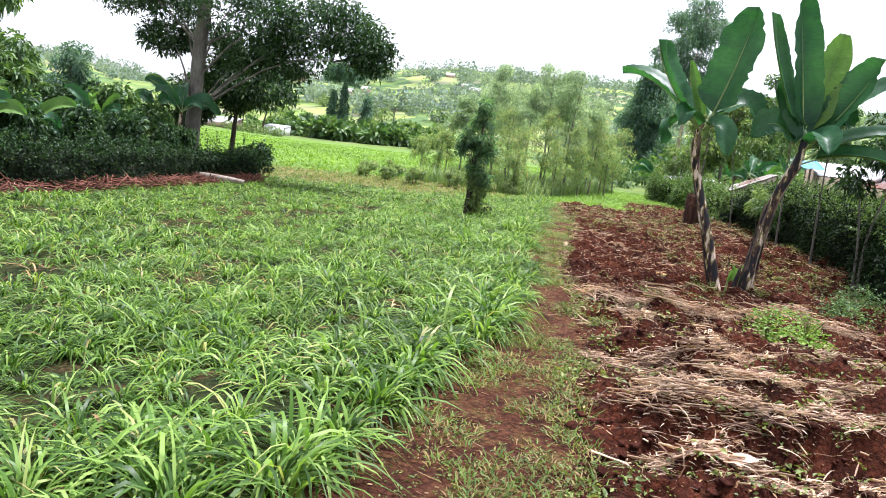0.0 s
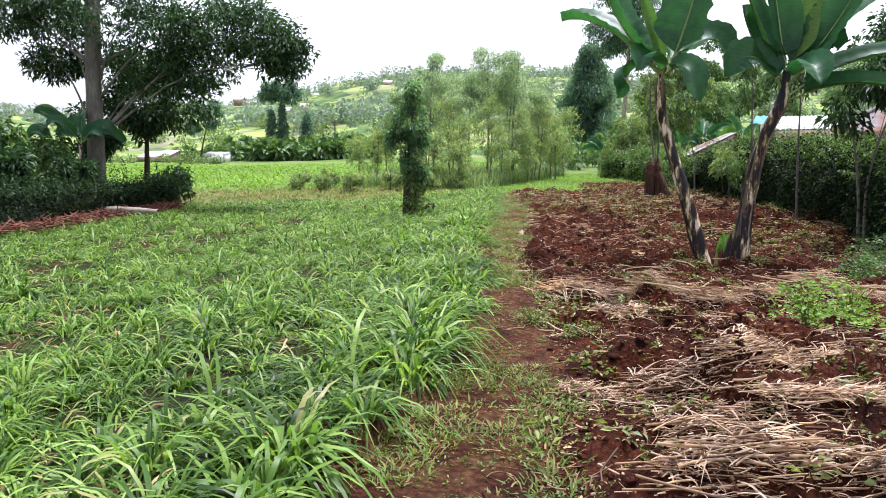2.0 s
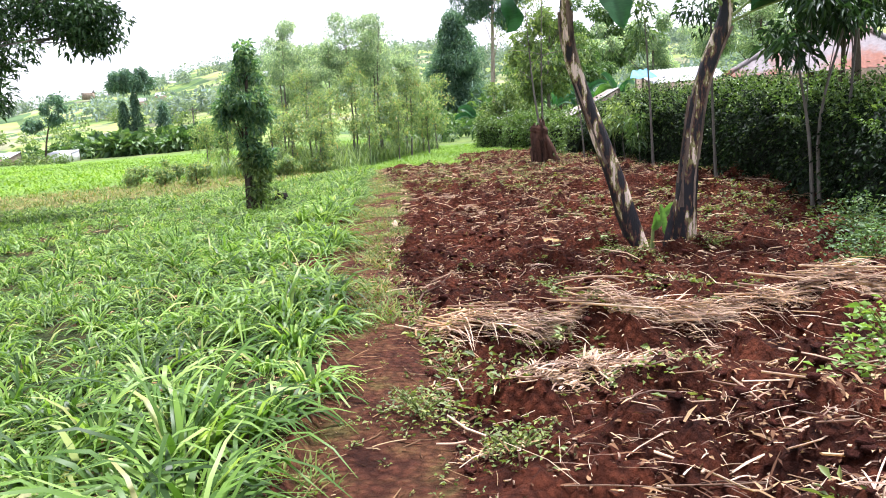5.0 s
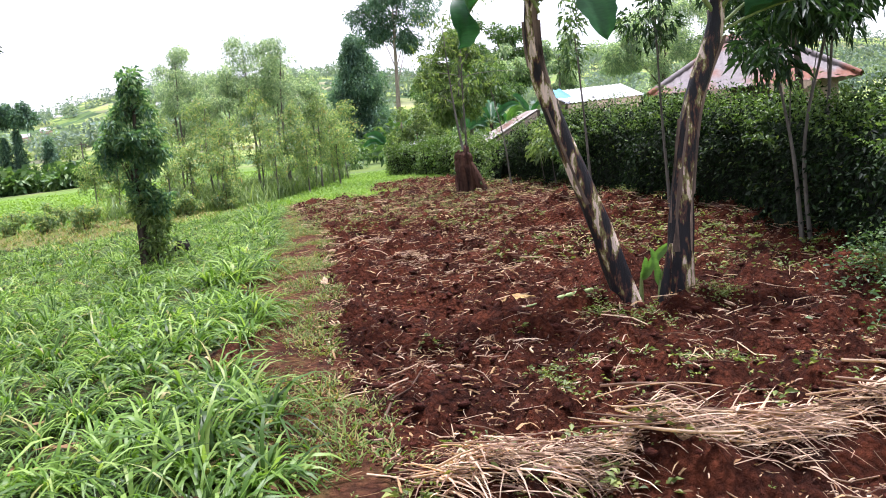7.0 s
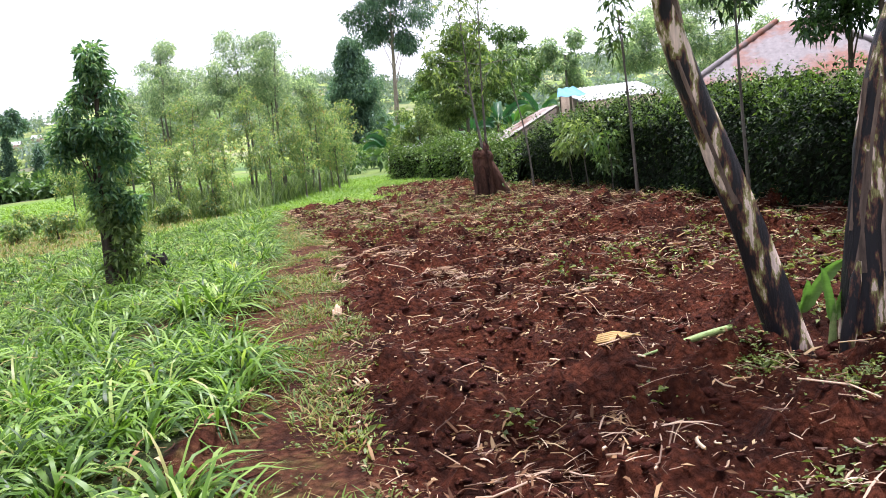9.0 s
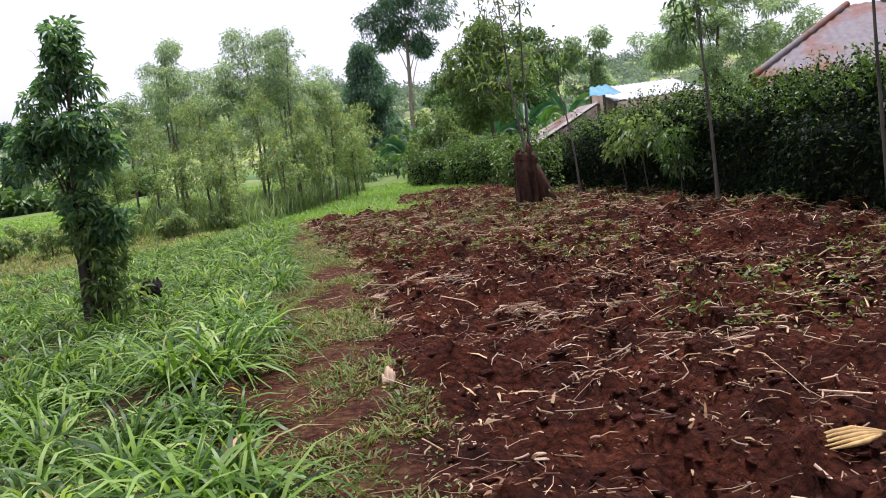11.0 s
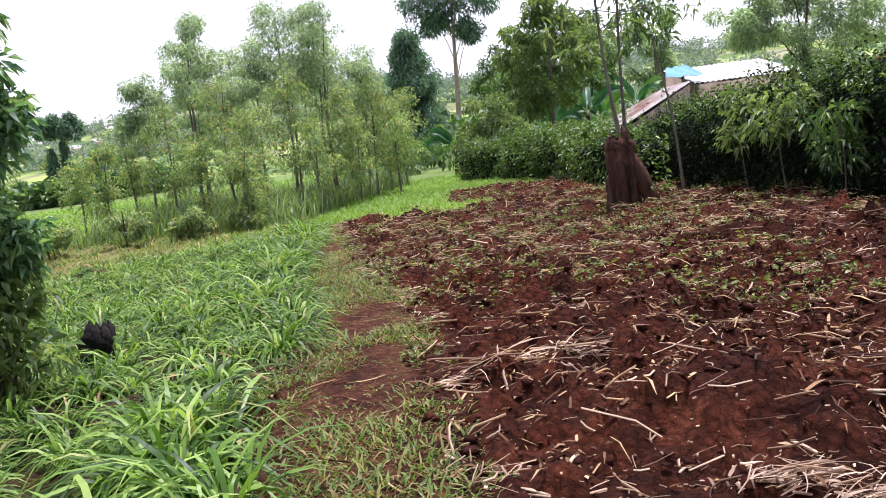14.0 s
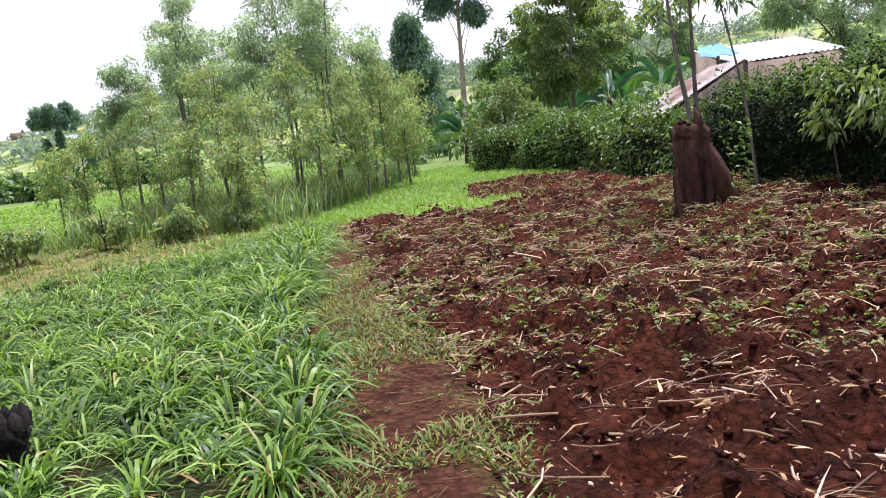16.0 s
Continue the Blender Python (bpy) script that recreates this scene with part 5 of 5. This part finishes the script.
# ---- young eucalyptus stand ----
EUC = [(-9.4, 36.5, 2.1, 0), (-4.4, 33.2, 1.9, 0), (-6.1, 37.5, 5.6, 1), (-4.0, 39, 6.0, 1), (-2.8, 38.5, 5.7, 1), (-7.6, 36.9, 4.0, 1), (-5.2, 36.0, 3.6, 0), (-3.6, 36.4, 3.7, 0), (-1.9, 40.5, 4.6, 1), (-6.6, 35.2, 3.0, 0), (-4.6, 34.6, 2.8, 0), (-2.6, 37.0, 3.3, 0), (-1.2, 42.0, 3.3, 0), (-8.6, 38.5, 2.9, 0), (-3.0, 35.3, 2.4, 0), (-5.8, 40.5, 4.8, 1), (-7.2, 41.0, 4.2, 1), (-0.6, 45.0, 3.5, 0), (-2.2, 44.0, 4.0, 0), (-3.6, 42.5, 4.4, 1), (-5.6, 33.9, 2.2, 0), (-8.2, 34.8, 2.3, 0), (-6.9, 39.2, 5.2, 1), (-3.2, 40.2, 5.4, 1), (-4.8, 38.4, 4.9, 1), (-1.6, 38.6, 3.4, 0), (-2.0, 36.6, 2.4, 0), (-0.9, 39.8, 2.8, 0)]
for ex, ey, eh, kind in EUC:
    w = 0.19 * eh + 0.12
    cl = [(rng.normal(0, 0.15), rng.normal(0, 0.15), eh * q, w * s, w * s, eh * 0.13) for q, s in ((0.38, 0.6), (0.54, 0.95), (0.68, 1.05), (0.8, 0.95), (0.93, 0.55))]
    if kind:
        cl = cl[2:]
    tree("eucalyptus_sapling", at(ex, ey), (rng.normal(0, 0.12), rng.normal(0, 0.12), eh * 0.95), 0.012 * eh ** 0.75 + 0.008, cl, int((1250 if kind else 950) * eh), 0.092, M_EUC if kind else M_EUCY, M_BARK,
         "tall young eucalyptus with airy grey-green leaves" if kind else "short young eucalyptus with yellow-green leaves", "eucalyptus saplings", sub=13, subsize=0.04 * eh + 0.05, droop=0.35, width=0.32, r1=0.25)
for ex, ey in ((-9.6, 32.2), (-8.4, 31.8), (-10.8, 32.8), (-7.0, 32.4), (-5.6, 32.6), (-9.9, 33.4), (-4.4, 33.0)):
    weed = rng.uniform(0.5, 0.8)
    tree("shrub", at(ex, ey), (0, 0, weed), 0.025, [(0, 0, weed * 0.6, weed * 0.7, weed * 0.6, weed * 0.45)], 1600, 0.09, M_EUCY, M_DARKBARK, "low green shrub on the bank", "shrubs on the bank", sub=10, subsize=0.16, category="shrub")

# ---- trees beyond the plot ----
def cypress(x, y, h, w, n, label, size=0.6):
    cl = [(0, 0, h * q, w * s, w * s, h * 0.13) for q, s in ((0.12, 0.85), (0.25, 1.0), (0.38, 0.95), (0.52, 0.8), (0.66, 0.62), (0.8, 0.42), (0.93, 0.2))]
    return tree("cypress_tree", at(x, y), (0, 0, h * 0.97), 0.022 * h, cl, n, size, M_CON, M_DARKBARK, label, sub=34, subsize=w * 0.24, droop=0.5, width=0.3, limbs=3)


cypress(1.2, 95, 12.4, 3.9, 40000, "large dark cypress tree with drooping sprays", 0.34)
tree("eucalyptus_tree", at(3.7, 72), (0.4, 0, 11.5), 0.24, [(0.4, 0, 12.0, 2.3, 2.0, 1.5), (-1.5, 0, 11.6, 1.5, 1.4, 1.4), (2.2, 0, 11.8, 1.7, 1.5, 1.4), (-0.6, 0, 13.6, 1.9, 1.7, 1.5), (1.4, 0, 13.8, 1.9, 1.7, 1.4), (0.4, 0, 15.2, 2.0, 1.6, 1.2), (1.3, 0, 9.3, 0.9, 0.8, 0.8), (-0.8, 0, 9.9, 0.8, 0.8, 0.7)], 17000, 0.24, M_CON, M_PALEBARK, "tall eucalyptus with a bare pale trunk", sub=24, subsize=0.62, droop=0.6, width=0.28)
tree("mango_tree", at(9.5, 75), (0, 0, 7), 0.3, [(0, 0, 7.6, 3.4, 2.6, 2.2), (2.8, 0, 8.6, 3.0, 2.4, 2.0), (-1.6, 0, 5.6, 2.6, 2.2, 1.6), (5.5, 0, 6.5, 2.6, 2.2, 2.0)], 14000, 0.33, M_TREE, M_DARKBARK, "broad green tree behind the roofs", sub=16, subsize=0.7)
tree("light_tree", at(4.6, 42), (0.1, 0, 5.2), 0.09, [(0.1, 0, 5.2, 1.1, 1.0, 1.1), (-0.8, 0, 3.9, 1.2, 1.0, 0.9), (0.9, 0, 3.9, 1.2, 1.0, 0.9), (0, 0, 2.6, 1.3, 1.0, 0.7)], 11000, 0.16, M_LIGHTTREE, M_BARK, "light green airy tree behind the low hedge", sub=12, subsize=0.32)
tree("broad_tree", at(6.2, 50), (0, 0, 4.0), 0.14, [(0, 0, 4.1, 2.0, 1.6, 1.2), (-1.7, 0, 3.3, 1.4, 1.3, 1.0), (1.8, 0, 3.6, 1.5, 1.3, 1.0), (0.4, 0, 2.4, 2.0, 1.6, 0.8)], 12000, 0.19, M_TREE, M_BARK, "rounded green tree behind the low hedge", sub=14, subsize=0.42)
tree("broad_tree", at(3.0, 47), (0, 0, 2.4), 0.08, [(0, 0, 2.4, 1.1, 1.0, 1.0), (0.8, 0, 1.6, 0.9, 0.8, 0.6), (-0.8, 0, 1.4, 0.8, 0.8, 0.6)], 5500, 0.16, M_LIGHTTREE, M_BARK, "rounded green tree behind the low hedge", sub=12, subsize=0.3)
tree("light_tree", at(12.6, 55), (0, 0, 5.6), 0.12, [(0, 0, 5.6, 1.3, 1.2, 1.2), (0, 0, 4.0, 1.6, 1.4, 1.0), (-3.0, 0, 5.0, 1.1, 1.0, 1.8)], 8000, 0.21, M_EUC, M_BARK, "grey-green pointed tree behind the roofs", sub=12, subsize=0.42)
tree("casuarina_tree", at(15.2, 45), (0, 0, 5.2), 0.13, [(-2.6, 0, 4.8, 1.9, 1.5, 1.6), (0, 0, 5.6, 2.3, 1.7, 1.5), (2.6, 0, 5.2, 2.2, 1.7, 1.6), (0.6, 0, 3.8, 2.6, 1.7, 1.0)], 22000, 0.2, M_EUC, M_DARKBARK, "feathery grey-green tree behind the house", sub=16, subsize=0.42, width=0.2)
for bx, by, bh in ((5.2, 45.5, 1.5), (6.2, 44, 1.8), (7.2, 46, 1.6), (8.2, 44.5, 1.9), (1.6, 49, 1.2)):
    left_banana(bx, by, bh, "banana plant with torn leaves behind the low hedge", 1.1)

# ---- houses ----
def corrugated(a, b, c, d, pitch=0.17, depth=0.022):
    """A corrugated sheet over the quad a b (eave) c d (ridge), waves running up the slope."""
    a, b, c, d = (np.array(q, float) for q in (a, b, c, d))
    n = max(8, int(np.linalg.norm(b - a) / pitch * 4))
    u = np.linspace(0, 1, n)[:, None]
    lo, hi = a + (b - a) * u, d + (c - d) * u
    nr = unit(np.cross(b - a, d - a)[None])[0]
    wave = nr * (np.sin(np.linspace(0, 2 * np.pi * n / 4, n)) * depth)[:, None]
    top = [lo + (hi - lo) * k + wave for k in (0, 0.5, 1.0)]
    bot = [q - nr * 0.012 for q in top]
    v = np.concatenate(top + bot)
    q = [(r * n + j, r * n + j + 1, (r + 1) * n + j + 1, (r + 1) * n + j) for r in (0, 1) for j in range(n - 1)]
    q += [((r + 3) * n + j + 1, (r + 3) * n + j, (r + 4) * n + j, (r + 4) * n + j + 1) for r in (0, 1) for j in range(n - 1)]
    return v, q


def box(x0, x1, y0, y1, z0, z1):
    v = np.array([(x, y, z) for x in (x0, x1) for y in (y0, y1) for z in (z0, z1)], float)
    return v, np.array([(0, 1, 3, 2), (4, 6, 7, 5), (0, 4, 5, 1), (2, 3, 7, 6), (0, 2, 6, 4), (1, 5, 7, 3)])


def hip_face(a, b, c, d, pitch=0.2, depth=0.012):
    """One sloping face of a hipped roof: parallel corrugations from the eave a b up to the hips, which end at c d."""
    a, b, c, d = (np.array(q, float) for q in (a, b, c, d))
    n = int(np.linalg.norm(b - a) / pitch * 4)
    u = np.linspace(0, 1, n)
    cut = 0.5 * (1 - np.linalg.norm(c - d) / np.linalg.norm(b - a))
    k = np.clip(np.minimum(u, 1 - u) / cut, 0, 1)[:, None]
    rise = (c + d) / 2 - (a + b) / 2
    nr = unit(np.cross(b - a, rise)[None])[0]
    lo = a + (b - a) * u[:, None] + nr * (np.sin(np.linspace(0, np.pi * n / 2, n)) * depth)[:, None]
    v = np.concatenate([lo, lo + rise * k, lo - nr * 0.012, lo + rise * k - nr * 0.012])
    q = [(j, j + 1, n + j + 1, n + j) for j in range(n - 1)] + [(2 * n + j + 1, 2 * n + j, 3 * n + j, 3 * n + j + 1) for j in range(n - 1)]
    return v, q


def hip_house(x, y, turn, half, eave, apex, label, roofm, wallm):
    root = woody("house", at(x, y, -0.05), label, "house")
    root.rotation_euler = (0, 0, radians(turn))
    h = half - 0.45
    for w in ((-h, h, -h, -h + 0.15), (-h, h, h - 0.15, h), (-h, -h + 0.15, -h + 0.15, h - 0.15), (h - 0.15, h, -h + 0.15, h - 0.15)):
        raw("wall", *box(*w, 0, eave + 0.1), wallm, root)
    e = [(-half, -half, eave), (half, -half, eave), (half, half, eave), (-half, half, eave)]
    r = 0.35
    t = [(-r, 0, apex), (r, 0, apex), (r, 0, apex), (-r, 0, apex)]
    for k in range(4):
        raw("roof", *hip_face(e[k], e[(k + 1) % 4], t[(k + 1) % 4], t[k]), roofm, root)
    for k in range(4):
        raw("ridge_cap", *tube(np.array([e[k], (np.array(e[k]) + t[k]) / 2, t[k]]) + [0, 0, 0.03], [0.07, 0.07, 0.07], 6), roofm, root, True)
    raw("door", *box(-0.45, 0.45, -h - 0.04, -h + 0.002, 0, 2.0), M_DARKWOOD, root)
    return root


hip_house(10.6, 28.4, -26.6, 2.45, 1.95, 3.4, "farmhouse with a pale rust-streaked hipped metal roof", M_ROOF, M_WALL)


def lean_shed(name, corners_low, corners_high, roofm, wallm, label, base):
    """A shed with one sloping sheet roof: two low corners and two high ones, from its base."""
    root = woody(name, base, label, "shed")
    a, b = (np.array(q, float) for q in corners_low)
    c, d = (np.array(q, float) for q in corners_high)
    raw("roof", *corrugated(a, b, c, d), roofm, root)
    for p, q in ((a, b), (b, c), (c, d), (d, a)):
        p, q = p * [0.94, 0.94, 1], q * [0.94, 0.94, 1]
        n = unit(np.cross(q - p, [0, 0, 1.0])[None])[0] * 0.06
        v = np.array([p * [1, 1, 0] - n, q * [1, 1, 0] - n, q - n - [0, 0, 0.05], p - n - [0, 0, 0.05], p * [1, 1, 0] + n, q * [1, 1, 0] + n, q + n - [0, 0, 0.05], p + n - [0, 0, 0.05]])
        raw("wall", v, [(0, 1, 2, 3), (5, 4, 7, 6), (3, 2, 6, 7), (1, 5, 6, 2), (4, 0, 3, 7), (0, 4, 5, 1)], wallm, root)
    for p in (a, b, c, d):
        raw("post", *tube([p * [0.97, 0.97, 0], p * [0.97, 0.97, 0.5], p * [0.97, 0.97, 1] - [0, 0, 0.03]], [0.06, 0.06, 0.06], 6), M_DARKWOOD, root, True)
    return root


lean_shed("shed", [(-1.55, 0.9, 1.05), (-1.35, -0.8, 1.05)], [(0.3, -0.8, 1.9), (0.3, 0.9, 1.9)], M_RUSTROOF, M_DARKWOOD, "low shed with a rusty corrugated sheet roof", at(5.2, 32.6))
lean_shed("shed", [(-1.5, -1.5, 1.05), (1.5, -1.5, 1.12)], [(1.5, 1.5, 1.45), (-1.5, 1.5, 1.4)], M_WHITEROOF, M_WALL, "low outbuilding with a pale metal roof", at(3.6, 45.5))
lean_shed("outbuilding", [(-1.4, -1.4, 2.25), (1.9, -1.4, 2.35)], [(1.9, 1.4, 3.0), (-1.4, 1.4, 2.9)], M_WHITEROOF, M_WALL, "outbuilding with a shiny white metal roof", at(9.8, 40.5))
_r = woody("tarpaulin", at(8.1, 39.2, 0), "faded blue tarpaulin over the edge of a roof", "tarpaulin")
_v, _q = corrugated((-0.55, 0, 2.5), (0.6, 0, 2.5), (0.35, 0.9, 2.9), (-0.25, 0.9, 2.85), 0.5, 0.03)
raw("sheet", _v, _q, M_TARP, _r, True)
raw("post", *tube([(0, 0.1, 0), (0, 0.1, 1.2), (0, 0.1, 2.5)], [0.05, 0.05, 0.05], 6), M_DARKWOOD, _r, True)
lean_shed("store_hut", [(-2.3, -1.6, 1.6), (2.3, -1.6, 1.65)], [(2.3, 1.6, 2.1), (-2.3, 1.6, 2.05)], M_WHITEROOF, M_WHITEWALL, "small white sheet-metal hut in the valley", at(-69.5, 150))
lean_shed("store_hut", [(-3.6, -2.4, 0.9), (3.2, -2.4, 1.2)], [(3.2, 2.4, 2.3), (-3.6, 2.4, 2.0)], M_WHITEROOF, M_WALL, "low farm building with a pale metal roof in the valley", at(-80.5, 148))

# ---- valley and hill ----
tree("umbrella_tree", at(-77.5, 205), (0.6, 0, 15.5), 0.4, [(0, 0, 17.0, 5.2, 4.0, 2.4), (2.6, 0, 15.2, 3.8, 3.2, 1.9), (-2.4, 0, 15.6, 3.6, 3.0, 1.9)], 6500, 0.75, M_CON, M_DARKBARK, "flat-topped dark tree in the valley", sub=14, subsize=1.1)
cypress(-79.0, 203, 11.0, 1.7, 2600, "small pointed cypress in the valley", 0.7)
cypress(-76.4, 204, 12.0, 1.7, 2600, "small pointed cypress in the valley", 0.7)
cypress(-70.0, 205, 9.5, 2.3, 2600, "small pointed cypress in the valley", 0.7)
tree("leaning_tree", at(-73, 150), (2.4, 0, 9.0), 0.2, [(2.0, 0, 8.4, 2.0, 1.8, 2.0), (3.2, 0, 10.4, 1.8, 1.6, 1.4), (-1.4, 0, 6.8, 1.6, 1.4, 1.0)], 3600, 0.55, M_CON, M_DARKBARK, "wind-bent dark tree in the valley", sub=12, subsize=0.7)
_r = woody("utility_pole", at(-51.0, 168), "grey wooden utility pole in the valley", "pole")
raw("pole", *tube([(0, 0, -0.1), (0, 0, 4.2), (0, 0, 8.2)], [0.16, 0.14, 0.12], 8), M_BARK, _r, True)
raw("crossarm", *box(-0.9, 0.9, -0.07, 0.07, 7.6, 7.8), M_BARK, _r)


def far_growth(name, spots, each, rise, leaf, length, label, category):
    """Many far plants as one mass of leaves: spots of x, y and size."""
    s = np.asarray(spots)
    i = np.repeat(np.arange(len(s)), each)
    n = len(i)
    d = unit(rng.normal(size=(n, 3)))
    r = s[i, 2][:, None] * rng.uniform(0.5, 1.05, (n, 1))
    z = height(s[:, 0], s[:, 1])[i]
    p = np.stack([s[i, 0], s[i, 1], z + s[i, 2] * rise], -1) + d * r * np.array([1, 1, rise])
    L = length * s[i, 2] * rng.uniform(0.6, 1.3, n)
    tagged(raw(name, *leaf_quads(p, d + rng.normal(size=(n, 3)) * 0.6, L, L * 0.55, 0.2), leaf), label, category, kind="stuff")


n1 = 90
far_growth("banana_grove", np.stack([rng.uniform(-80, -42, n1), rng.uniform(158, 182, n1), rng.uniform(1.2, 2.4, n1)], -1), 110, 0.9, M_TREE, 0.8, "dense grove of banana plants in the valley", "banana grove")
n1 = 110
bx_, by_ = rng.uniform(-190, -22, n1), rng.uniform(165, 300, n1)
far_growth("valley_bushes", np.stack([bx_, by_, rng.uniform(1.0, 2.8, n1)], -1)[by_ > 160 - 0.1 * bx_], 110, 0.9, M_LIGHTTREE, 0.4, "mixed green bushes and trees across the valley", "bushes")
n1 = 60
far_growth("far_bushes", np.stack([rng.uniform(-4, 22, n1), rng.uniform(58, 95, n1), rng.uniform(0.8, 1.8, n1)], -1), 140, 0.9, M_TREE, 0.35, "green bushes behind the farm buildings", "bushes")
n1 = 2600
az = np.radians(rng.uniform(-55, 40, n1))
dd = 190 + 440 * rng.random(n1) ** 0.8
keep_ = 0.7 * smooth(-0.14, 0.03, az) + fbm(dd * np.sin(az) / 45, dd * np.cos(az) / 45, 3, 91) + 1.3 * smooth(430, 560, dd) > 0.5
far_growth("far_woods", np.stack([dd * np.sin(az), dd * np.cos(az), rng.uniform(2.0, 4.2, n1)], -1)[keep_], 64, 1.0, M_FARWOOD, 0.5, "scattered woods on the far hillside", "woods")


n1 = 26
far_growth("hut_bushes", np.stack([rng.uniform(-90, -64, n1), rng.uniform(136, 143, n1), rng.uniform(0.5, 1.2, n1)], -1), 120, 0.8, M_LIGHTTREE, 0.4, "low bushes around the valley huts", "bushes")


def hill_house(a, d, s):
    x, y = d * math.sin(radians(a)), d * math.cos(radians(a))
    root = woody("hillside_house", at(x, y), "small pale house with a metal roof on the hillside", "house", "houses on the hillside")
    raw("wall", *box(-s, s, -s * 0.7, s * 0.7, -0.5, 2.6), M_WALL, root)
    raw("roof", *corrugated((-s * 1.1, -s * 0.8, 2.6), (s * 1.1, -s * 0.8, 2.6), (s * 1.1, 0, 4.0), (-s * 1.1, 0, 4.0), 1.0), M_WHITEROOF, root)
    raw("roof", *corrugated((s * 1.1, s * 0.8, 2.6), (-s * 1.1, s * 0.8, 2.6), (-s * 1.1, 0, 4.0), (s * 1.1, 0, 4.0), 1.0), M_WHITEROOF, root)


for k in range(14):
    hill_house(rng.uniform(-34, -9), rng.uniform(330, 560), rng.uniform(1.8, 2.8))

# ---- odd pieces on the soil ----
def chip(x, y, rz, size, tilt, label):
    """A few split slivers of pale wood, each a tapering crooked slab."""
    root = woody("wood_chip", at(x, y, 0.0), label, "wood chip", "wood chips")
    root.rotation_euler = (radians(tilt), 0, radians(rz))
    for k in range(5):
        w, t, h = size[0] * rng.uniform(0.3, 1.0), size[1] * rng.uniform(0.5, 1.0), size[2] * rng.uniform(0.45, 1.0)
        ox, oy, sl = rng.normal(0, size[0] * 1.4), rng.normal(0, 0.03), rng.normal(0, 0.25)
        v = []
        for s, q in ((0, 1.0), (0.35, 0.95), (0.7, 0.85), (1.0, 0.35)):
            c = np.array([ox + sl * h * s, oy + 0.02 * s, h * s - 0.015])
            v += [c + [-w * q, -t * q, 0], c + [w * q, -t * q * 0.6, 0], c + [w * q * 0.8, t * q, 0], c + [-w * q * 0.9, t * q * 0.7, 0]]
        f = [(4 * r + a, 4 * r + (a + 1) % 4, 4 * r + 4 + (a + 1) % 4, 4 * r + 4 + a) for r in range(3) for a in range(4)] + [(12, 13, 14, 15), (3, 2, 1, 0)]
        raw("splinter", np.array(v), f, M_WOODCHIP, root)


for cx_, cy_, cr_, cs_, ct_ in ((-0.84, 15.9, 10, (0.026, 0.008, 0.13), -20), (1.55, 16.1, 60, (0.02, 0.008, 0.12), -55), (-0.26, 14.85, 100, (0.02, 0.006, 0.10), -70), (-0.7, 13.9, 30, (0.012, 0.006, 0.12), -65), (0.35, 15.5, 150, (0.012, 0.006, 0.13), -60), (-0.6, 17.4, 75, (0.014, 0.006, 0.11), -65), (0.9, 17.9, 200, (0.012, 0.006, 0.14), -70), (2.3, 12.9, 20, (0.014, 0.006, 0.12), -70)):
    chip(cx_, cy_, cr_, cs_, ct_, "split pale wood chips lying in the soil")
_r = woody("banana_stalk", at(1.22, 13.95, 0.0), "cut pale green banana leaf stalk on the soil", "stalk")
raw("stalk", *tube(curve([(-0.38, -0.15, 0.04), (0, 0, 0.06), (0.36, 0.15, 0.07)], 7), [0.006, 0.008, 0.012, 0.019, 0.023, 0.023, 0.018], 7), M_MIDRIB, _r, True)
_r = woody("dry_husk", at(0.98, 14.5, 0.01), "yellow dry banana leaf husk on the soil", "husk")
raw("husk", *join([tube(curve([(-0.17, 0.035 * k, 0.02), (0, 0.022 * k, 0.03 + 0.006 * k), (0.16, -0.015 * k, 0.02)], 5), [0.003, 0.010, 0.012, 0.009, 0.002], 6, 0.2) for k in range(-2, 3)]), two_scale("yellow_husk", (0.32, 0.20, 0.07), (0.58, 0.40, 0.16), 5, 30, 0.7, 0.3), _r, True)
_r = woody("dry_husk", at(0.95, 4.72, 0.03), "pale pinkish dry banana husk on the straw", "husk")
raw("husk", *blades(np.zeros((5, 3)), np.array([0.2, 0.9, 2.6, 3.4, 5.2]), np.array([0.2, 0.16, 0.18, 0.22, 0.14]), np.full(5, 0.3), np.full(5, 0.25), np.array([0.09, 0.07, 0.08, 0.09, 0.06]), 4), two_scale("pale_husk", (0.42, 0.27, 0.20), (0.68, 0.52, 0.42), 5, 30, 0.7, 0.3), _r, True)
